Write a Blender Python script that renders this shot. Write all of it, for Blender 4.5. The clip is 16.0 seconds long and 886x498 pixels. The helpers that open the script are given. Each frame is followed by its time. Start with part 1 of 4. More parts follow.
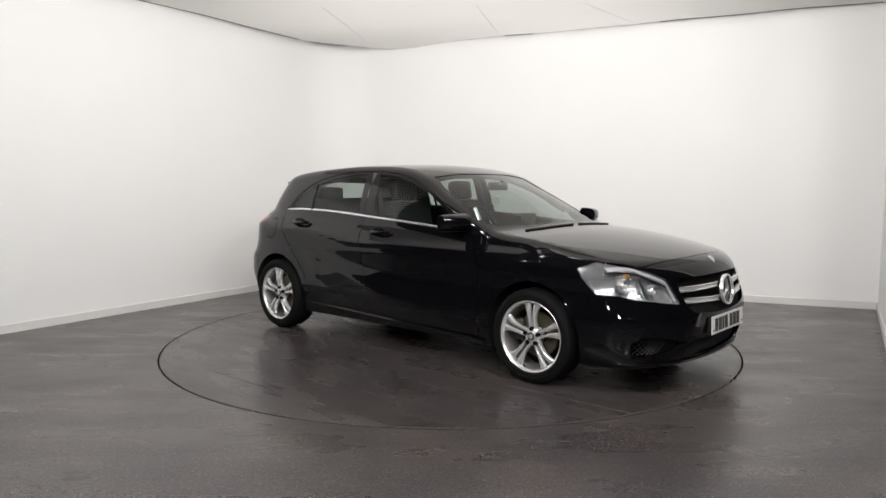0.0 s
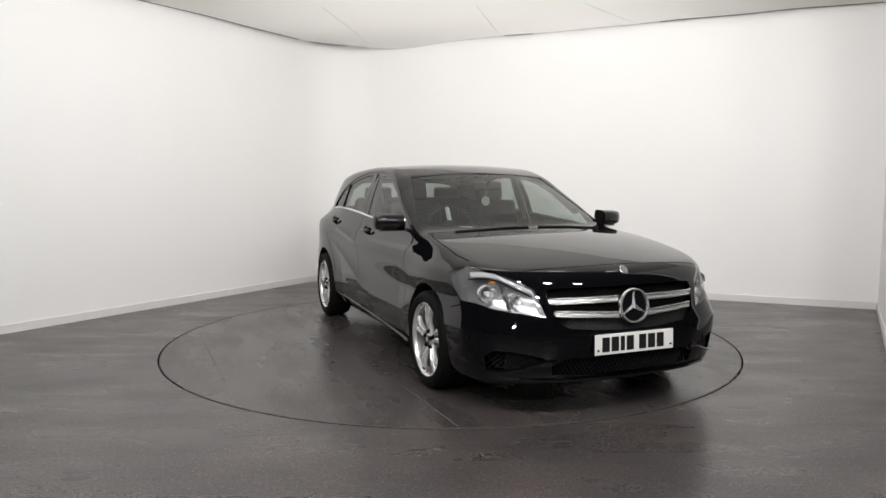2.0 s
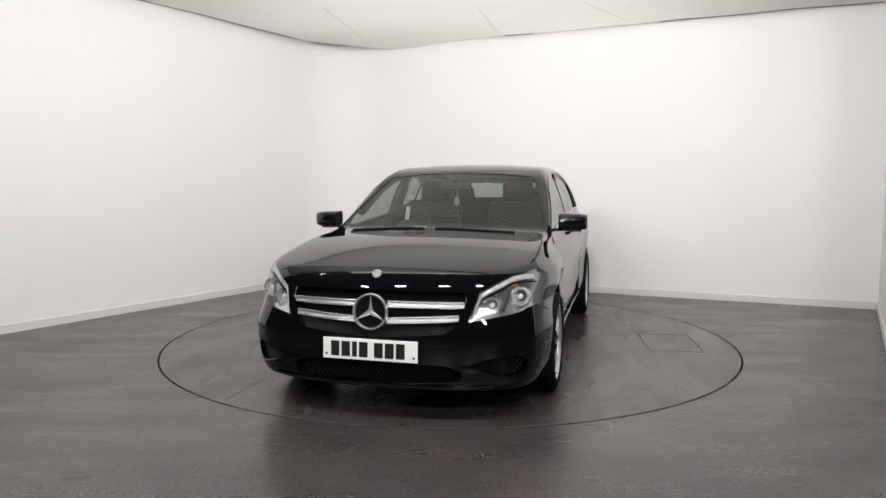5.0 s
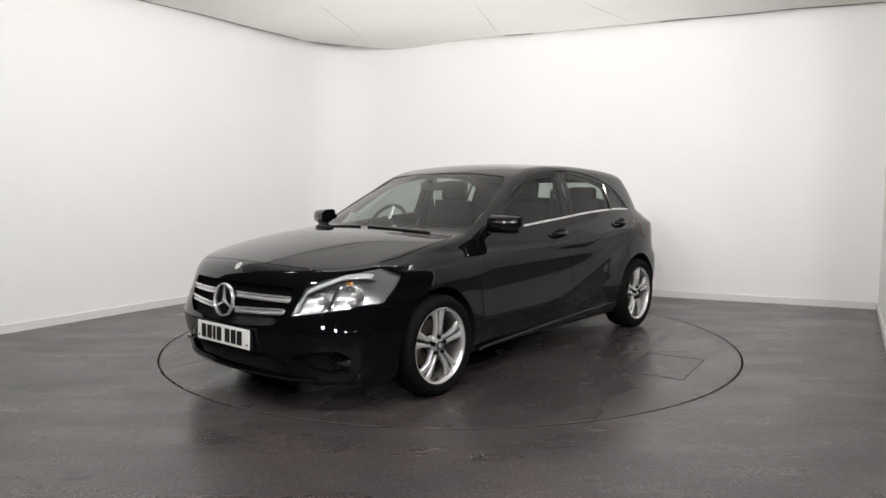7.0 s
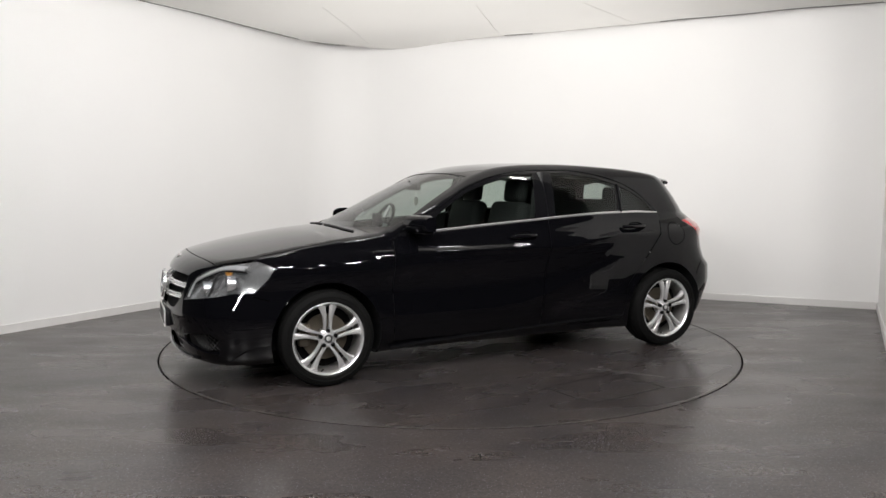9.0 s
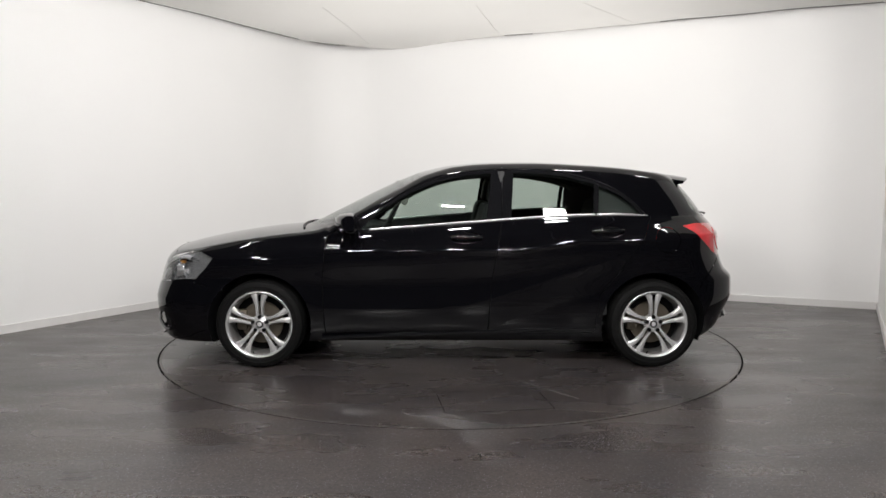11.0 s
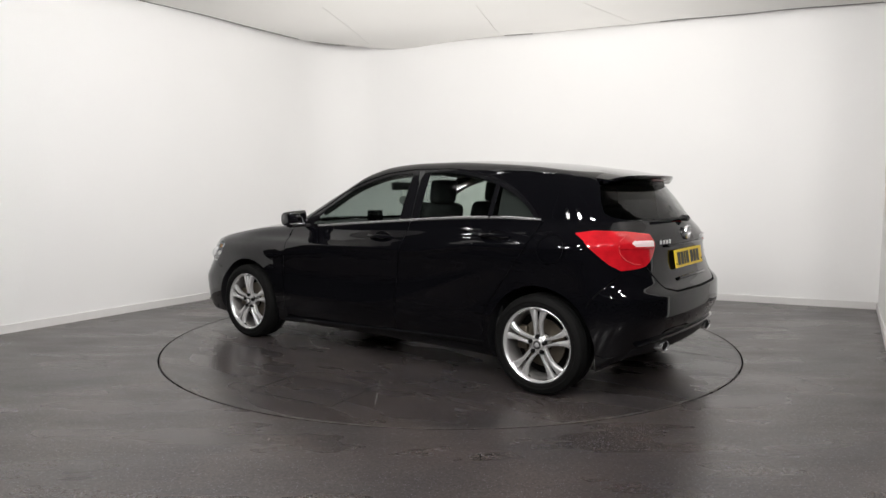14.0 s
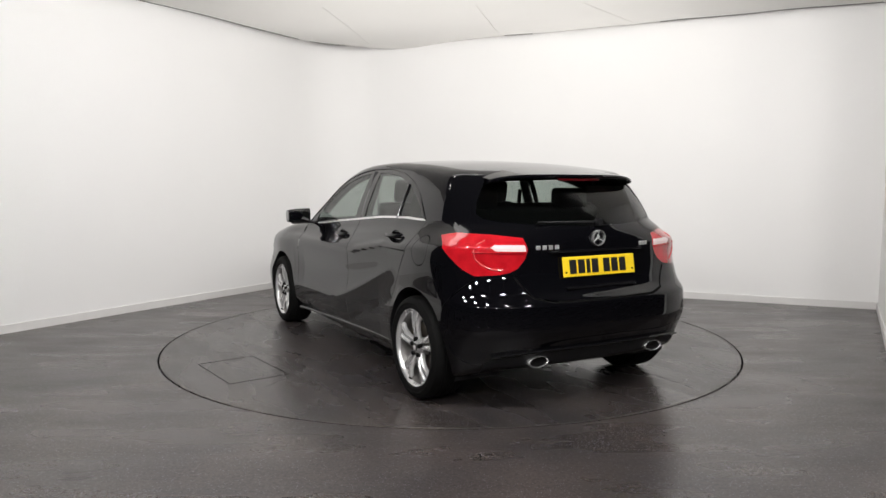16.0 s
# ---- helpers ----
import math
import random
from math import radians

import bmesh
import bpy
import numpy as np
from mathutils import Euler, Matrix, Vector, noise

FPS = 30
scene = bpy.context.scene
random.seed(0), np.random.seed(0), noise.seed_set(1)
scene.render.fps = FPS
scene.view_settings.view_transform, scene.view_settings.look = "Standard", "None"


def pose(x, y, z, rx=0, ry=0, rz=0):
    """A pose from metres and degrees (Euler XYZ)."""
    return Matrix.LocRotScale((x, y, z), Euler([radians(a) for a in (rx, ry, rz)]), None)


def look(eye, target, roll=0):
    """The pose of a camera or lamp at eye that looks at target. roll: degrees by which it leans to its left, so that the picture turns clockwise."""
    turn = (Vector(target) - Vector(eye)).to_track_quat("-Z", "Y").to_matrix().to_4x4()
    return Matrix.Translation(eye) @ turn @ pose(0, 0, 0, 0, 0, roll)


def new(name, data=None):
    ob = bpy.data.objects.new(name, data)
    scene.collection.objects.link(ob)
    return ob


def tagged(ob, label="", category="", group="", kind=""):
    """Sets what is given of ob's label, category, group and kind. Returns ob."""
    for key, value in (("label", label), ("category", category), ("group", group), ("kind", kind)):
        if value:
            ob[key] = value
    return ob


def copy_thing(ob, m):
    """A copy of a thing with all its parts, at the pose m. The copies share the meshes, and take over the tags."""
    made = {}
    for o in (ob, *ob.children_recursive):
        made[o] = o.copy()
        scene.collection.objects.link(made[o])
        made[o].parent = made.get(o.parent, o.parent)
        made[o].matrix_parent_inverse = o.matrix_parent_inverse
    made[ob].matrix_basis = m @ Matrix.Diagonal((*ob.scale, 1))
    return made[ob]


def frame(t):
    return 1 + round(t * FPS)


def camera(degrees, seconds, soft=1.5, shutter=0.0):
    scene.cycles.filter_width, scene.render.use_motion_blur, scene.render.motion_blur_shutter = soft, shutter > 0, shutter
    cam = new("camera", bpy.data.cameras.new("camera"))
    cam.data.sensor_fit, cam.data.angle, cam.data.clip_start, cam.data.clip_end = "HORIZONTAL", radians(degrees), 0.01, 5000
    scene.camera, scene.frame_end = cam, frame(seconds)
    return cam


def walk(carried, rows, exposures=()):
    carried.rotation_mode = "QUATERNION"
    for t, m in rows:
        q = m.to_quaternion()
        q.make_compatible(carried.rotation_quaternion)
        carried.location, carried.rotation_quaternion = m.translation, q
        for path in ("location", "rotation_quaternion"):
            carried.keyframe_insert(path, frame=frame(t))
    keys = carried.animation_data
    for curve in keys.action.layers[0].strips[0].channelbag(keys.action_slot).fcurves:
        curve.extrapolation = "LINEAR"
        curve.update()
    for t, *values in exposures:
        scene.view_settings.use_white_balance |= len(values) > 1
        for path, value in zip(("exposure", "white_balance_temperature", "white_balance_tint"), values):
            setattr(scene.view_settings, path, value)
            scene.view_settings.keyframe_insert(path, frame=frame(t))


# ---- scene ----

# ---------------- camera ----------------
EYE = Vector((0.0, -5.7534, 1.2436))
YAW, PITCH = -0.0091, 0.0891
AIM = EYE + Vector((math.sin(YAW) * math.cos(PITCH), math.cos(YAW) * math.cos(PITCH), -math.sin(PITCH)))
cam = camera(64.54, 16.0)
walk(cam, [(0, look(EYE, AIM)), (16, look(EYE, AIM))], exposures=[(0, 0.0), (16, 0.0)])

# ---------------- world and lamps ----------------
world = bpy.data.worlds.new("hall")
scene.world = world
world.use_nodes = True
world.node_tree.nodes["Background"].inputs["Color"].default_value = (0.05, 0.05, 0.055, 1)
world.node_tree.nodes["Background"].inputs["Strength"].default_value = 0.15

TABLE_R = 2.246
LAMP_POWER = 37.5
OVERHEAD_POWER = 130.0
LAMPS = [(x, y, 2.9) for y in (-1.3, -3.6) for x in (-2.2, -1.1, 0.0, 1.1, 2.1)] + [(x, -6.5, 2.9) for x in (-2.4, -0.8, 0.8, 2.4)]


# ---------------- materials ----------------
def material(name, colour, rough=0.5, metal=0.0, coat=0.0, ior=1.5, vary=0.06, scale=8.0, bump=0.0, bump_scale=200.0, spec=0.5):
    """Principled surface with colour variation at two scales and fine relief."""
    m = bpy.data.materials.new(name)
    m.use_nodes = True
    nt = m.node_tree
    b = nt.nodes["Principled BSDF"]
    b.inputs["Roughness"].default_value = rough
    b.inputs["Metallic"].default_value = metal
    b.inputs["Coat Weight"].default_value = coat
    b.inputs["Coat Roughness"].default_value = 0.02
    b.inputs["IOR"].default_value = ior
    b.inputs["Specular IOR Level"].default_value = spec
    tc = nt.nodes.new("ShaderNodeTexCoord")
    n1 = nt.nodes.new("ShaderNodeTexNoise")
    n1.inputs["Scale"].default_value = scale
    n1.inputs["Detail"].default_value = 6
    nt.links.new(tc.outputs["Object"], n1.inputs["Vector"])
    ramp = nt.nodes.new("ShaderNodeMix")
    ramp.data_type = "RGBA"
    ramp.inputs["A"].default_value = (*[max(0, c * (1 - vary)) for c in colour], 1)
    ramp.inputs["B"].default_value = (*[min(1, c * (1 + vary)) for c in colour], 1)
    nt.links.new(n1.outputs["Fac"], ramp.inputs["Factor"])
    nt.links.new(ramp.outputs["Result"], b.inputs["Base Color"])
    if bump:
        n2 = nt.nodes.new("ShaderNodeTexNoise")
        n2.inputs["Scale"].default_value = bump_scale
        n2.inputs["Detail"].default_value = 3
        nt.links.new(tc.outputs["Object"], n2.inputs["Vector"])
        bp = nt.nodes.new("ShaderNodeBump")
        bp.inputs["Strength"].default_value = bump
        bp.inputs["Distance"].default_value = 0.002
        nt.links.new(n2.outputs["Fac"], bp.inputs["Height"])
        nt.links.new(bp.outputs["Normal"], b.inputs["Normal"])
    return m


def glass(name, tint, rough=0.0):
    m = bpy.data.materials.new(name)
    m.use_nodes = True
    nt = m.node_tree
    nt.nodes.clear()
    out = nt.nodes.new("ShaderNodeOutputMaterial")
    tr = nt.nodes.new("ShaderNodeBsdfTransparent")
    tr.inputs["Color"].default_value = (*tint, 1)
    gl = nt.nodes.new("ShaderNodeBsdfGlossy")
    gl.inputs["Roughness"].default_value = rough
    lw = nt.nodes.new("ShaderNodeLayerWeight")
    lw.inputs["Blend"].default_value = 0.5
    pw = nt.nodes.new("ShaderNodeMath")
    pw.operation = "POWER"
    pw.inputs[1].default_value = 4.5
    nt.links.new(lw.outputs["Facing"], pw.inputs[0])
    fr = nt.nodes.new("ShaderNodeMath")
    fr.operation = "MULTIPLY_ADD"
    fr.inputs[1].default_value, fr.inputs[2].default_value = 0.92, 0.05
    nt.links.new(pw.outputs[0], fr.inputs[0])
    mx = nt.nodes.new("ShaderNodeMixShader")
    nt.links.new(fr.outputs[0], mx.inputs[0])
    nt.links.new(tr.outputs[0], mx.inputs[1])
    nt.links.new(gl.outputs[0], mx.inputs[2])
    nt.links.new(mx.outputs[0], out.inputs[0])
    return m


def floor_material(name, base, wear):
    """Speckled dark vinyl with scuffs and worn patches."""
    m = material(name, base, 0.3, spec=0.5)
    nt = m.node_tree
    b = nt.nodes["Principled BSDF"]
    tc = [n for n in nt.nodes if n.type == "TEX_COORD"][0]

    def noise_node(scale, detail=4.0, rough=0.5):
        n = nt.nodes.new("ShaderNodeTexNoise")
        n.inputs["Scale"].default_value, n.inputs["Detail"].default_value = scale, detail
        n.inputs["Roughness"].default_value = rough
        nt.links.new(tc.outputs["Object"], n.inputs["Vector"])
        return n

    def ramp_node(src, lo, hi, c0, c1):
        r = nt.nodes.new("ShaderNodeValToRGB")
        r.color_ramp.elements[0].position, r.color_ramp.elements[1].position = lo, hi
        r.color_ramp.elements[0].color, r.color_ramp.elements[1].color = (*c0, 1), (*c1, 1)
        nt.links.new(src, r.inputs[0])
        return r

    def mixed(kind, fac, a, bb):
        x = nt.nodes.new("ShaderNodeMix")
        x.data_type, x.blend_type = "RGBA", kind
        x.inputs["Factor"].default_value = fac
        nt.links.new(a, x.inputs["A"])
        nt.links.new(bb, x.inputs["B"])
        return x.outputs["Result"]

    chips = nt.nodes.new("ShaderNodeTexVoronoi")
    chips.inputs["Scale"].default_value = 125.0
    nt.links.new(tc.outputs["Object"], chips.inputs["Vector"])
    pick = nt.nodes.new("ShaderNodeSeparateColor")
    nt.links.new(chips.outputs["Color"], pick.inputs["Color"])
    speck = ramp_node(pick.outputs["Red"], 0.70, 1.0, (0, 0, 0), (0.20, 0.205, 0.275))
    small = ramp_node(chips.outputs["Distance"], 0.22, 0.42, (1, 1, 1), (0, 0, 0))
    chip = mixed("MULTIPLY", 1.0, speck.outputs["Color"], small.outputs["Color"])
    dark = ramp_node(noise_node(60, 3, 0.7).outputs["Fac"], 0.36, 0.60, (0.42, 0.42, 0.42), (1.15, 1.15, 1.15))
    cloud = ramp_node(noise_node(1.3, 8, 0.65).outputs["Fac"], 0.3, 0.72, (base[0] * 0.62, base[1] * 0.62, base[2] * 0.66), (base[0] * 1.45, base[1] * 1.32, base[2] * 1.22))
    col = mixed("MULTIPLY", 1.0, cloud.outputs["Color"], dark.outputs["Color"])
    col = mixed("ADD", 1.0, col, chip)
    streak = nt.nodes.new("ShaderNodeMapping")
    streak.inputs["Scale"].default_value, streak.inputs["Rotation"].default_value = (0.7, 7.0, 1.0), (0, 0, 0.30)
    nt.links.new(tc.outputs["Object"], streak.inputs["Vector"])
    worn = noise_node(1.4, 7, 0.6)
    nt.links.new(streak.outputs["Vector"], worn.inputs["Vector"])
    col = mixed("ADD", 0.15, col, ramp_node(worn.outputs["Fac"], 0.52, 0.78, (0, 0, 0), (0.135, 0.105, 0.085)).outputs["Color"])
    hair = nt.nodes.new("ShaderNodeMapping")
    hair.inputs["Scale"].default_value, hair.inputs["Rotation"].default_value = (1.2, 38.0, 1.0), (0, 0, -0.55)
    nt.links.new(tc.outputs["Object"], hair.inputs["Vector"])
    scratch = noise_node(1.7, 3, 0.5)
    nt.links.new(hair.outputs["Vector"], scratch.inputs["Vector"])
    col = mixed("ADD", 0.35, col, ramp_node(scratch.outputs["Fac"], 0.68, 0.76, (0, 0, 0), (0.10, 0.095, 0.09)).outputs["Color"])
    nt.links.new(col, b.inputs["Base Color"])
    stretch = nt.nodes.new("ShaderNodeMapping")
    stretch.inputs["Scale"].default_value = (0.8, 2.2, 1.0)
    stretch.inputs["Rotation"].default_value = (0, 0, 0.5)
    nt.links.new(tc.outputs["Object"], stretch.inputs["Vector"])
    scuff = noise_node(1.5, 3, 0.5)
    nt.links.new(stretch.outputs["Vector"], scuff.inputs["Vector"])
    rr = ramp_node(scuff.outputs["Fac"], 0.35, 0.75, (wear[0],) * 3, (wear[1],) * 3)
    nt.links.new(rr.outputs["Color"], b.inputs["Roughness"])
    bp = nt.nodes.new("ShaderNodeBump")
    bp.inputs["Strength"].default_value, bp.inputs["Distance"].default_value = 0.18, 0.001
    nt.links.new(noise_node(60, 4).outputs["Fac"], bp.inputs["Height"])
    nt.links.new(bp.outputs["Normal"], b.inputs["Normal"])
    return m


M_WALL = material("white_wall_paint", (0.86, 0.855, 0.85), 0.6, vary=0.015, scale=1.5, bump=0.05, bump_scale=60)
M_SKIRT = material("white_skirting", (0.72, 0.71, 0.70), 0.45, vary=0.05, scale=6)
M_CEIL = material("ceiling_fabric", (0.80, 0.785, 0.76), 0.85, vary=0.04, scale=1.2, bump=0.3, bump_scale=14)
def translucent(m, share):
    """Let light through a thin cloth."""
    nt = m.node_tree
    b = nt.nodes["Principled BSDF"]
    t = nt.nodes.new("ShaderNodeBsdfTranslucent")
    t.inputs["Color"].default_value = (0.80, 0.785, 0.76, 1)
    mx = nt.nodes.new("ShaderNodeMixShader")
    mx.inputs[0].default_value = share
    nt.links.new(b.outputs[0], mx.inputs[1])
    nt.links.new(t.outputs[0], mx.inputs[2])
    nt.links.new(mx.outputs[0], nt.nodes["Material Output"].inputs["Surface"])


translucent(M_CEIL, 0.4)
# dark colour for the shadow where the ceiling meets the walls
M_GAP_SHADE = material("gap_shade_strip", (0.08, 0.075, 0.07), 0.7)
M_FLOOR = floor_material("speckled_vinyl", (0.062, 0.0556, 0.0545), (0.24, 0.40))
M_TABLE = floor_material("turntable_vinyl", (0.050, 0.045, 0.044), (0.22, 0.37))
M_SLOT = material("gap_black", (0.004, 0.004, 0.004), 0.8, spec=0.08)
M_HALL = material("dark_hall_paint", (0.20, 0.20, 0.20), 0.8)
M_PAINT = material("black_car_paint", (0.0025, 0.0025, 0.0034), 0.5, coat=1.0, vary=0.1, scale=400, spec=0.0)
M_PAINT.node_tree.nodes["Principled BSDF"].inputs["Coat IOR"].default_value = 1.5
M_TRIM = material("gloss_black_trim", (0.006, 0.006, 0.007), 0.05)
M_PLASTIC = material("black_plastic", (0.010, 0.010, 0.011), 0.5, spec=0.3, bump=0.2, bump_scale=600)
M_TYRE = material("tyre_rubber", (0.006, 0.006, 0.006), 0.7, spec=0.08, vary=0.2, bump=0.2, bump_scale=120)
M_ALLOY = material("silver_alloy", (0.76, 0.76, 0.765), 0.27, metal=0.72, vary=0.04)
M_BOWL = material("headlight_reflector", (0.68, 0.68, 0.69), 0.2, metal=0.8, vary=0.2, scale=30, bump=0.25, bump_scale=45)
M_OPAL = material("frosted_lamp_strip", (0.36, 0.36, 0.37), 0.25, coat=0.6, vary=0.25, scale=40)
# alloy darkened in colour for the shade inside the rim
M_BARREL = material("shaded_alloy", (0.16, 0.155, 0.15), 0.5, metal=0.6, vary=0.2)
M_BRAKE = material("cast_iron", (0.10, 0.085, 0.065), 0.5, metal=0.6, vary=0.3)
M_CHROME = material("chrome", (0.90, 0.90, 0.91), 0.2, metal=0.85, vary=0.01)
M_SATIN = material("satin_chrome", (0.82, 0.82, 0.83), 0.3, metal=0.75, vary=0.02)
M_GLASS = glass("window_glass", (0.64, 0.70, 0.665))
M_SCREEN = glass("windscreen_glass", (0.50, 0.55, 0.53))
M_REAR = glass("tinted_rear_glass", (0.52, 0.56, 0.54))
M_LENS = glass("clear_lens", (0.95, 0.96, 0.97))
M_RED = material("red_lens", (0.42, 0.008, 0.014), 0.08, coat=1.0, vary=0.45, scale=16)
M_CLEAR = material("clear_lens_insert", (0.75, 0.62, 0.62), 0.1, coat=0.6)
M_DIM_RED = material("unlit_red_lens", (0.06, 0.004, 0.006), 0.15, coat=0.5)
M_PINK = material("pale_red_lens", (0.55, 0.05, 0.055), 0.2, coat=1.0, vary=0.3, scale=30)
M_AMBER = material("amber_bulb", (0.8, 0.35, 0.08), 0.25)
M_PLATE_W = material("white_plate", (0.80, 0.80, 0.78), 0.35, vary=0.02)
M_PLATE_Y = material("yellow_plate", (0.83, 0.58, 0.02), 0.35, vary=0.02)
M_INK = material("black_ink", (0.012, 0.012, 0.012), 0.4)
M_SEAT = material("dark_seat_cloth", (0.02, 0.02, 0.021), 0.85, bump=0.1, bump_scale=150)
M_CABIN = material("dark_cabin_plastic", (0.022, 0.022, 0.023), 0.6)
M_PALE = material("pale_medallion", (0.55, 0.55, 0.5), 0.5)
M_MIRROR = material("mirror_glass", (0.9, 0.9, 0.9), 0.0, metal=1.0, vary=0.0)
M_LAMPBODY = material("lamp_housing", (0.35, 0.35, 0.35), 0.4)
M_PALE_EDGE = floor_material("pale_vinyl_edge", (0.085, 0.080, 0.076), (0.30, 0.45))
M_MARK = material("scuff_mark", (0.12, 0.118, 0.115), 0.6, vary=0.3, scale=20)


# ---------------- mesh helpers ----------------
def part(name, bm, mat, parent=None, label="", smooth=True, angle=35):
    me = bpy.data.meshes.new(name)
    bm.normal_update()
    if smooth:
        for f in bm.faces:
            f.smooth = True
        for e in bm.edges:
            if len(e.link_faces) == 2 and e.calc_face_angle(0) > radians(angle):
                e.smooth = False
    bm.to_mesh(me)
    bm.free()
    me.materials.append(mat)
    ob = new(name, me)
    ob.parent = parent
    if label:
        ob["label"] = label
    return ob


def empty(name, m=None):
    ob = new(name)
    ob.empty_display_size = 0.1
    if m is not None:
        ob.matrix_basis = m
    return ob


def box(size, at=(0, 0, 0), bevel=0.0, seg=2, rot=None, bm=None):
    bm = bm or bmesh.new()
    r = bmesh.ops.create_cube(bm, size=1.0)
    vs = r["verts"]
    bmesh.ops.scale(bm, vec=size, verts=vs)
    if bevel:
        es = list({e for v in vs for e in v.link_edges})
        g = bmesh.ops.bevel(bm, geom=es, offset=bevel, segments=seg, profile=0.5, affect="EDGES")
        vs = list({v for f in g["faces"] for v in f.verts} | {v for v in vs if v.is_valid})
    m = Matrix.Translation(at) @ (rot or Matrix())
    bmesh.ops.transform(bm, matrix=m, verts=vs)
    return bm


def lathe(profile, n=48, axis="y", bm=None, m=None):
    """Turn (radius, along) points about an axis."""
    bm = bm or bmesh.new()
    rings = []
    for r, a in profile:
        ring = []
        for i in range(n):
            t = 2 * math.pi * i / n
            p = Vector((r * math.cos(t), a, r * math.sin(t))) if axis == "y" else Vector((r * math.cos(t), r * math.sin(t), a)) if axis == "z" else Vector((a, r * math.cos(t), r * math.sin(t)))
            ring.append(bm.verts.new(m @ p if m else p))
        rings.append(ring)
    for p, q in zip(rings, rings[1:]):
        for i in range(n):
            bm.faces.new((p[i], p[(i + 1) % n], q[(i + 1) % n], q[i]))
    return bm


def capped(profile, n=32, axis="y", m=None):
    bm = lathe(profile, n, axis, None, m)
    bm.verts.ensure_lookup_table()
    bm.faces.new(bm.verts[:n])
    bm.faces.new(bm.verts[-n:])
    bmesh.ops.recalc_face_normals(bm, faces=bm.faces)
    return bm


def tube(points, radius, n=8, flat=1.0, closed=False, bm=None):
    """A swept round or flattened bar along points."""
    bm = bm or bmesh.new()
    pts = [Vector(p) for p in points]
    rings = []
    k = len(pts)
    for i, p in enumerate(pts):
        a = pts[i - 1] if i or closed else p
        b = pts[(i + 1) % k] if i < k - 1 or closed else p
        d = (b - a).normalized()
        side = d.cross(Vector((0, 0, 1)))
        side = side.normalized() if side.length > 1e-4 else Vector((1, 0, 0))
        up = side.cross(d)
        rings.append([bm.verts.new(p + side * radius * flat * math.cos(2 * math.pi * j / n) + up * radius * math.sin(2 * math.pi * j / n)) for j in range(n)])
    pairs = list(zip(rings, rings[1:])) + ([(rings[-1], rings[0])] if closed else [])
    for p, q in pairs:
        for j in range(n):
            bm.faces.new((p[j], p[(j + 1) % n], q[(j + 1) % n], q[j]))
    if not closed:
        bm.faces.new(rings[0][::-1])
        bm.faces.new(rings[-1])
    bmesh.ops.recalc_face_normals(bm, faces=bm.faces)
    return bm


def prism(poly, z0, z1, bm=None):
    bm = bm or bmesh.new()
    lo = [bm.verts.new((x, y, z0)) for x, y in poly]
    hi = [bm.verts.new((x, y, z1)) for x, y in poly]
    n = len(poly)
    bm.faces.new(lo[::-1])
    bm.faces.new(hi)
    for i in range(n):
        bm.faces.new((lo[i], lo[(i + 1) % n], hi[(i + 1) % n], hi[i]))
    bmesh.ops.recalc_face_normals(bm, faces=bm.faces)
    return bm


# ---------------- the booth ----------------
CORNER_L = Vector((-1.55, 3.80))
CORNER_R = Vector((4.34, 1.31))
DIR_L = Vector((-0.512, -0.859)).normalized()
DIR_R = Vector((-0.49, -0.872)).normalized()
END_L = CORNER_L + DIR_L * 5.1
END_R = CORNER_R + DIR_R * 3.1
CEIL_Z = 3.06
COVE_R = 0.75
SEAMS = [((-0.95, 3.4), (-1.25, 1.3)), ((0.62, 2.85), (0.25, 1.2)), ((2.05, 2.2), (1.25, 1.1))]


def wall(name, a, b, outward, height, mat, thick=0.12, label=""):
    n = outward * thick
    ob = part(name, prism([a, b, b + n, a + n], -0.02, height), mat, smooth=False)
    return tagged(ob, label, "wall", kind="structure")


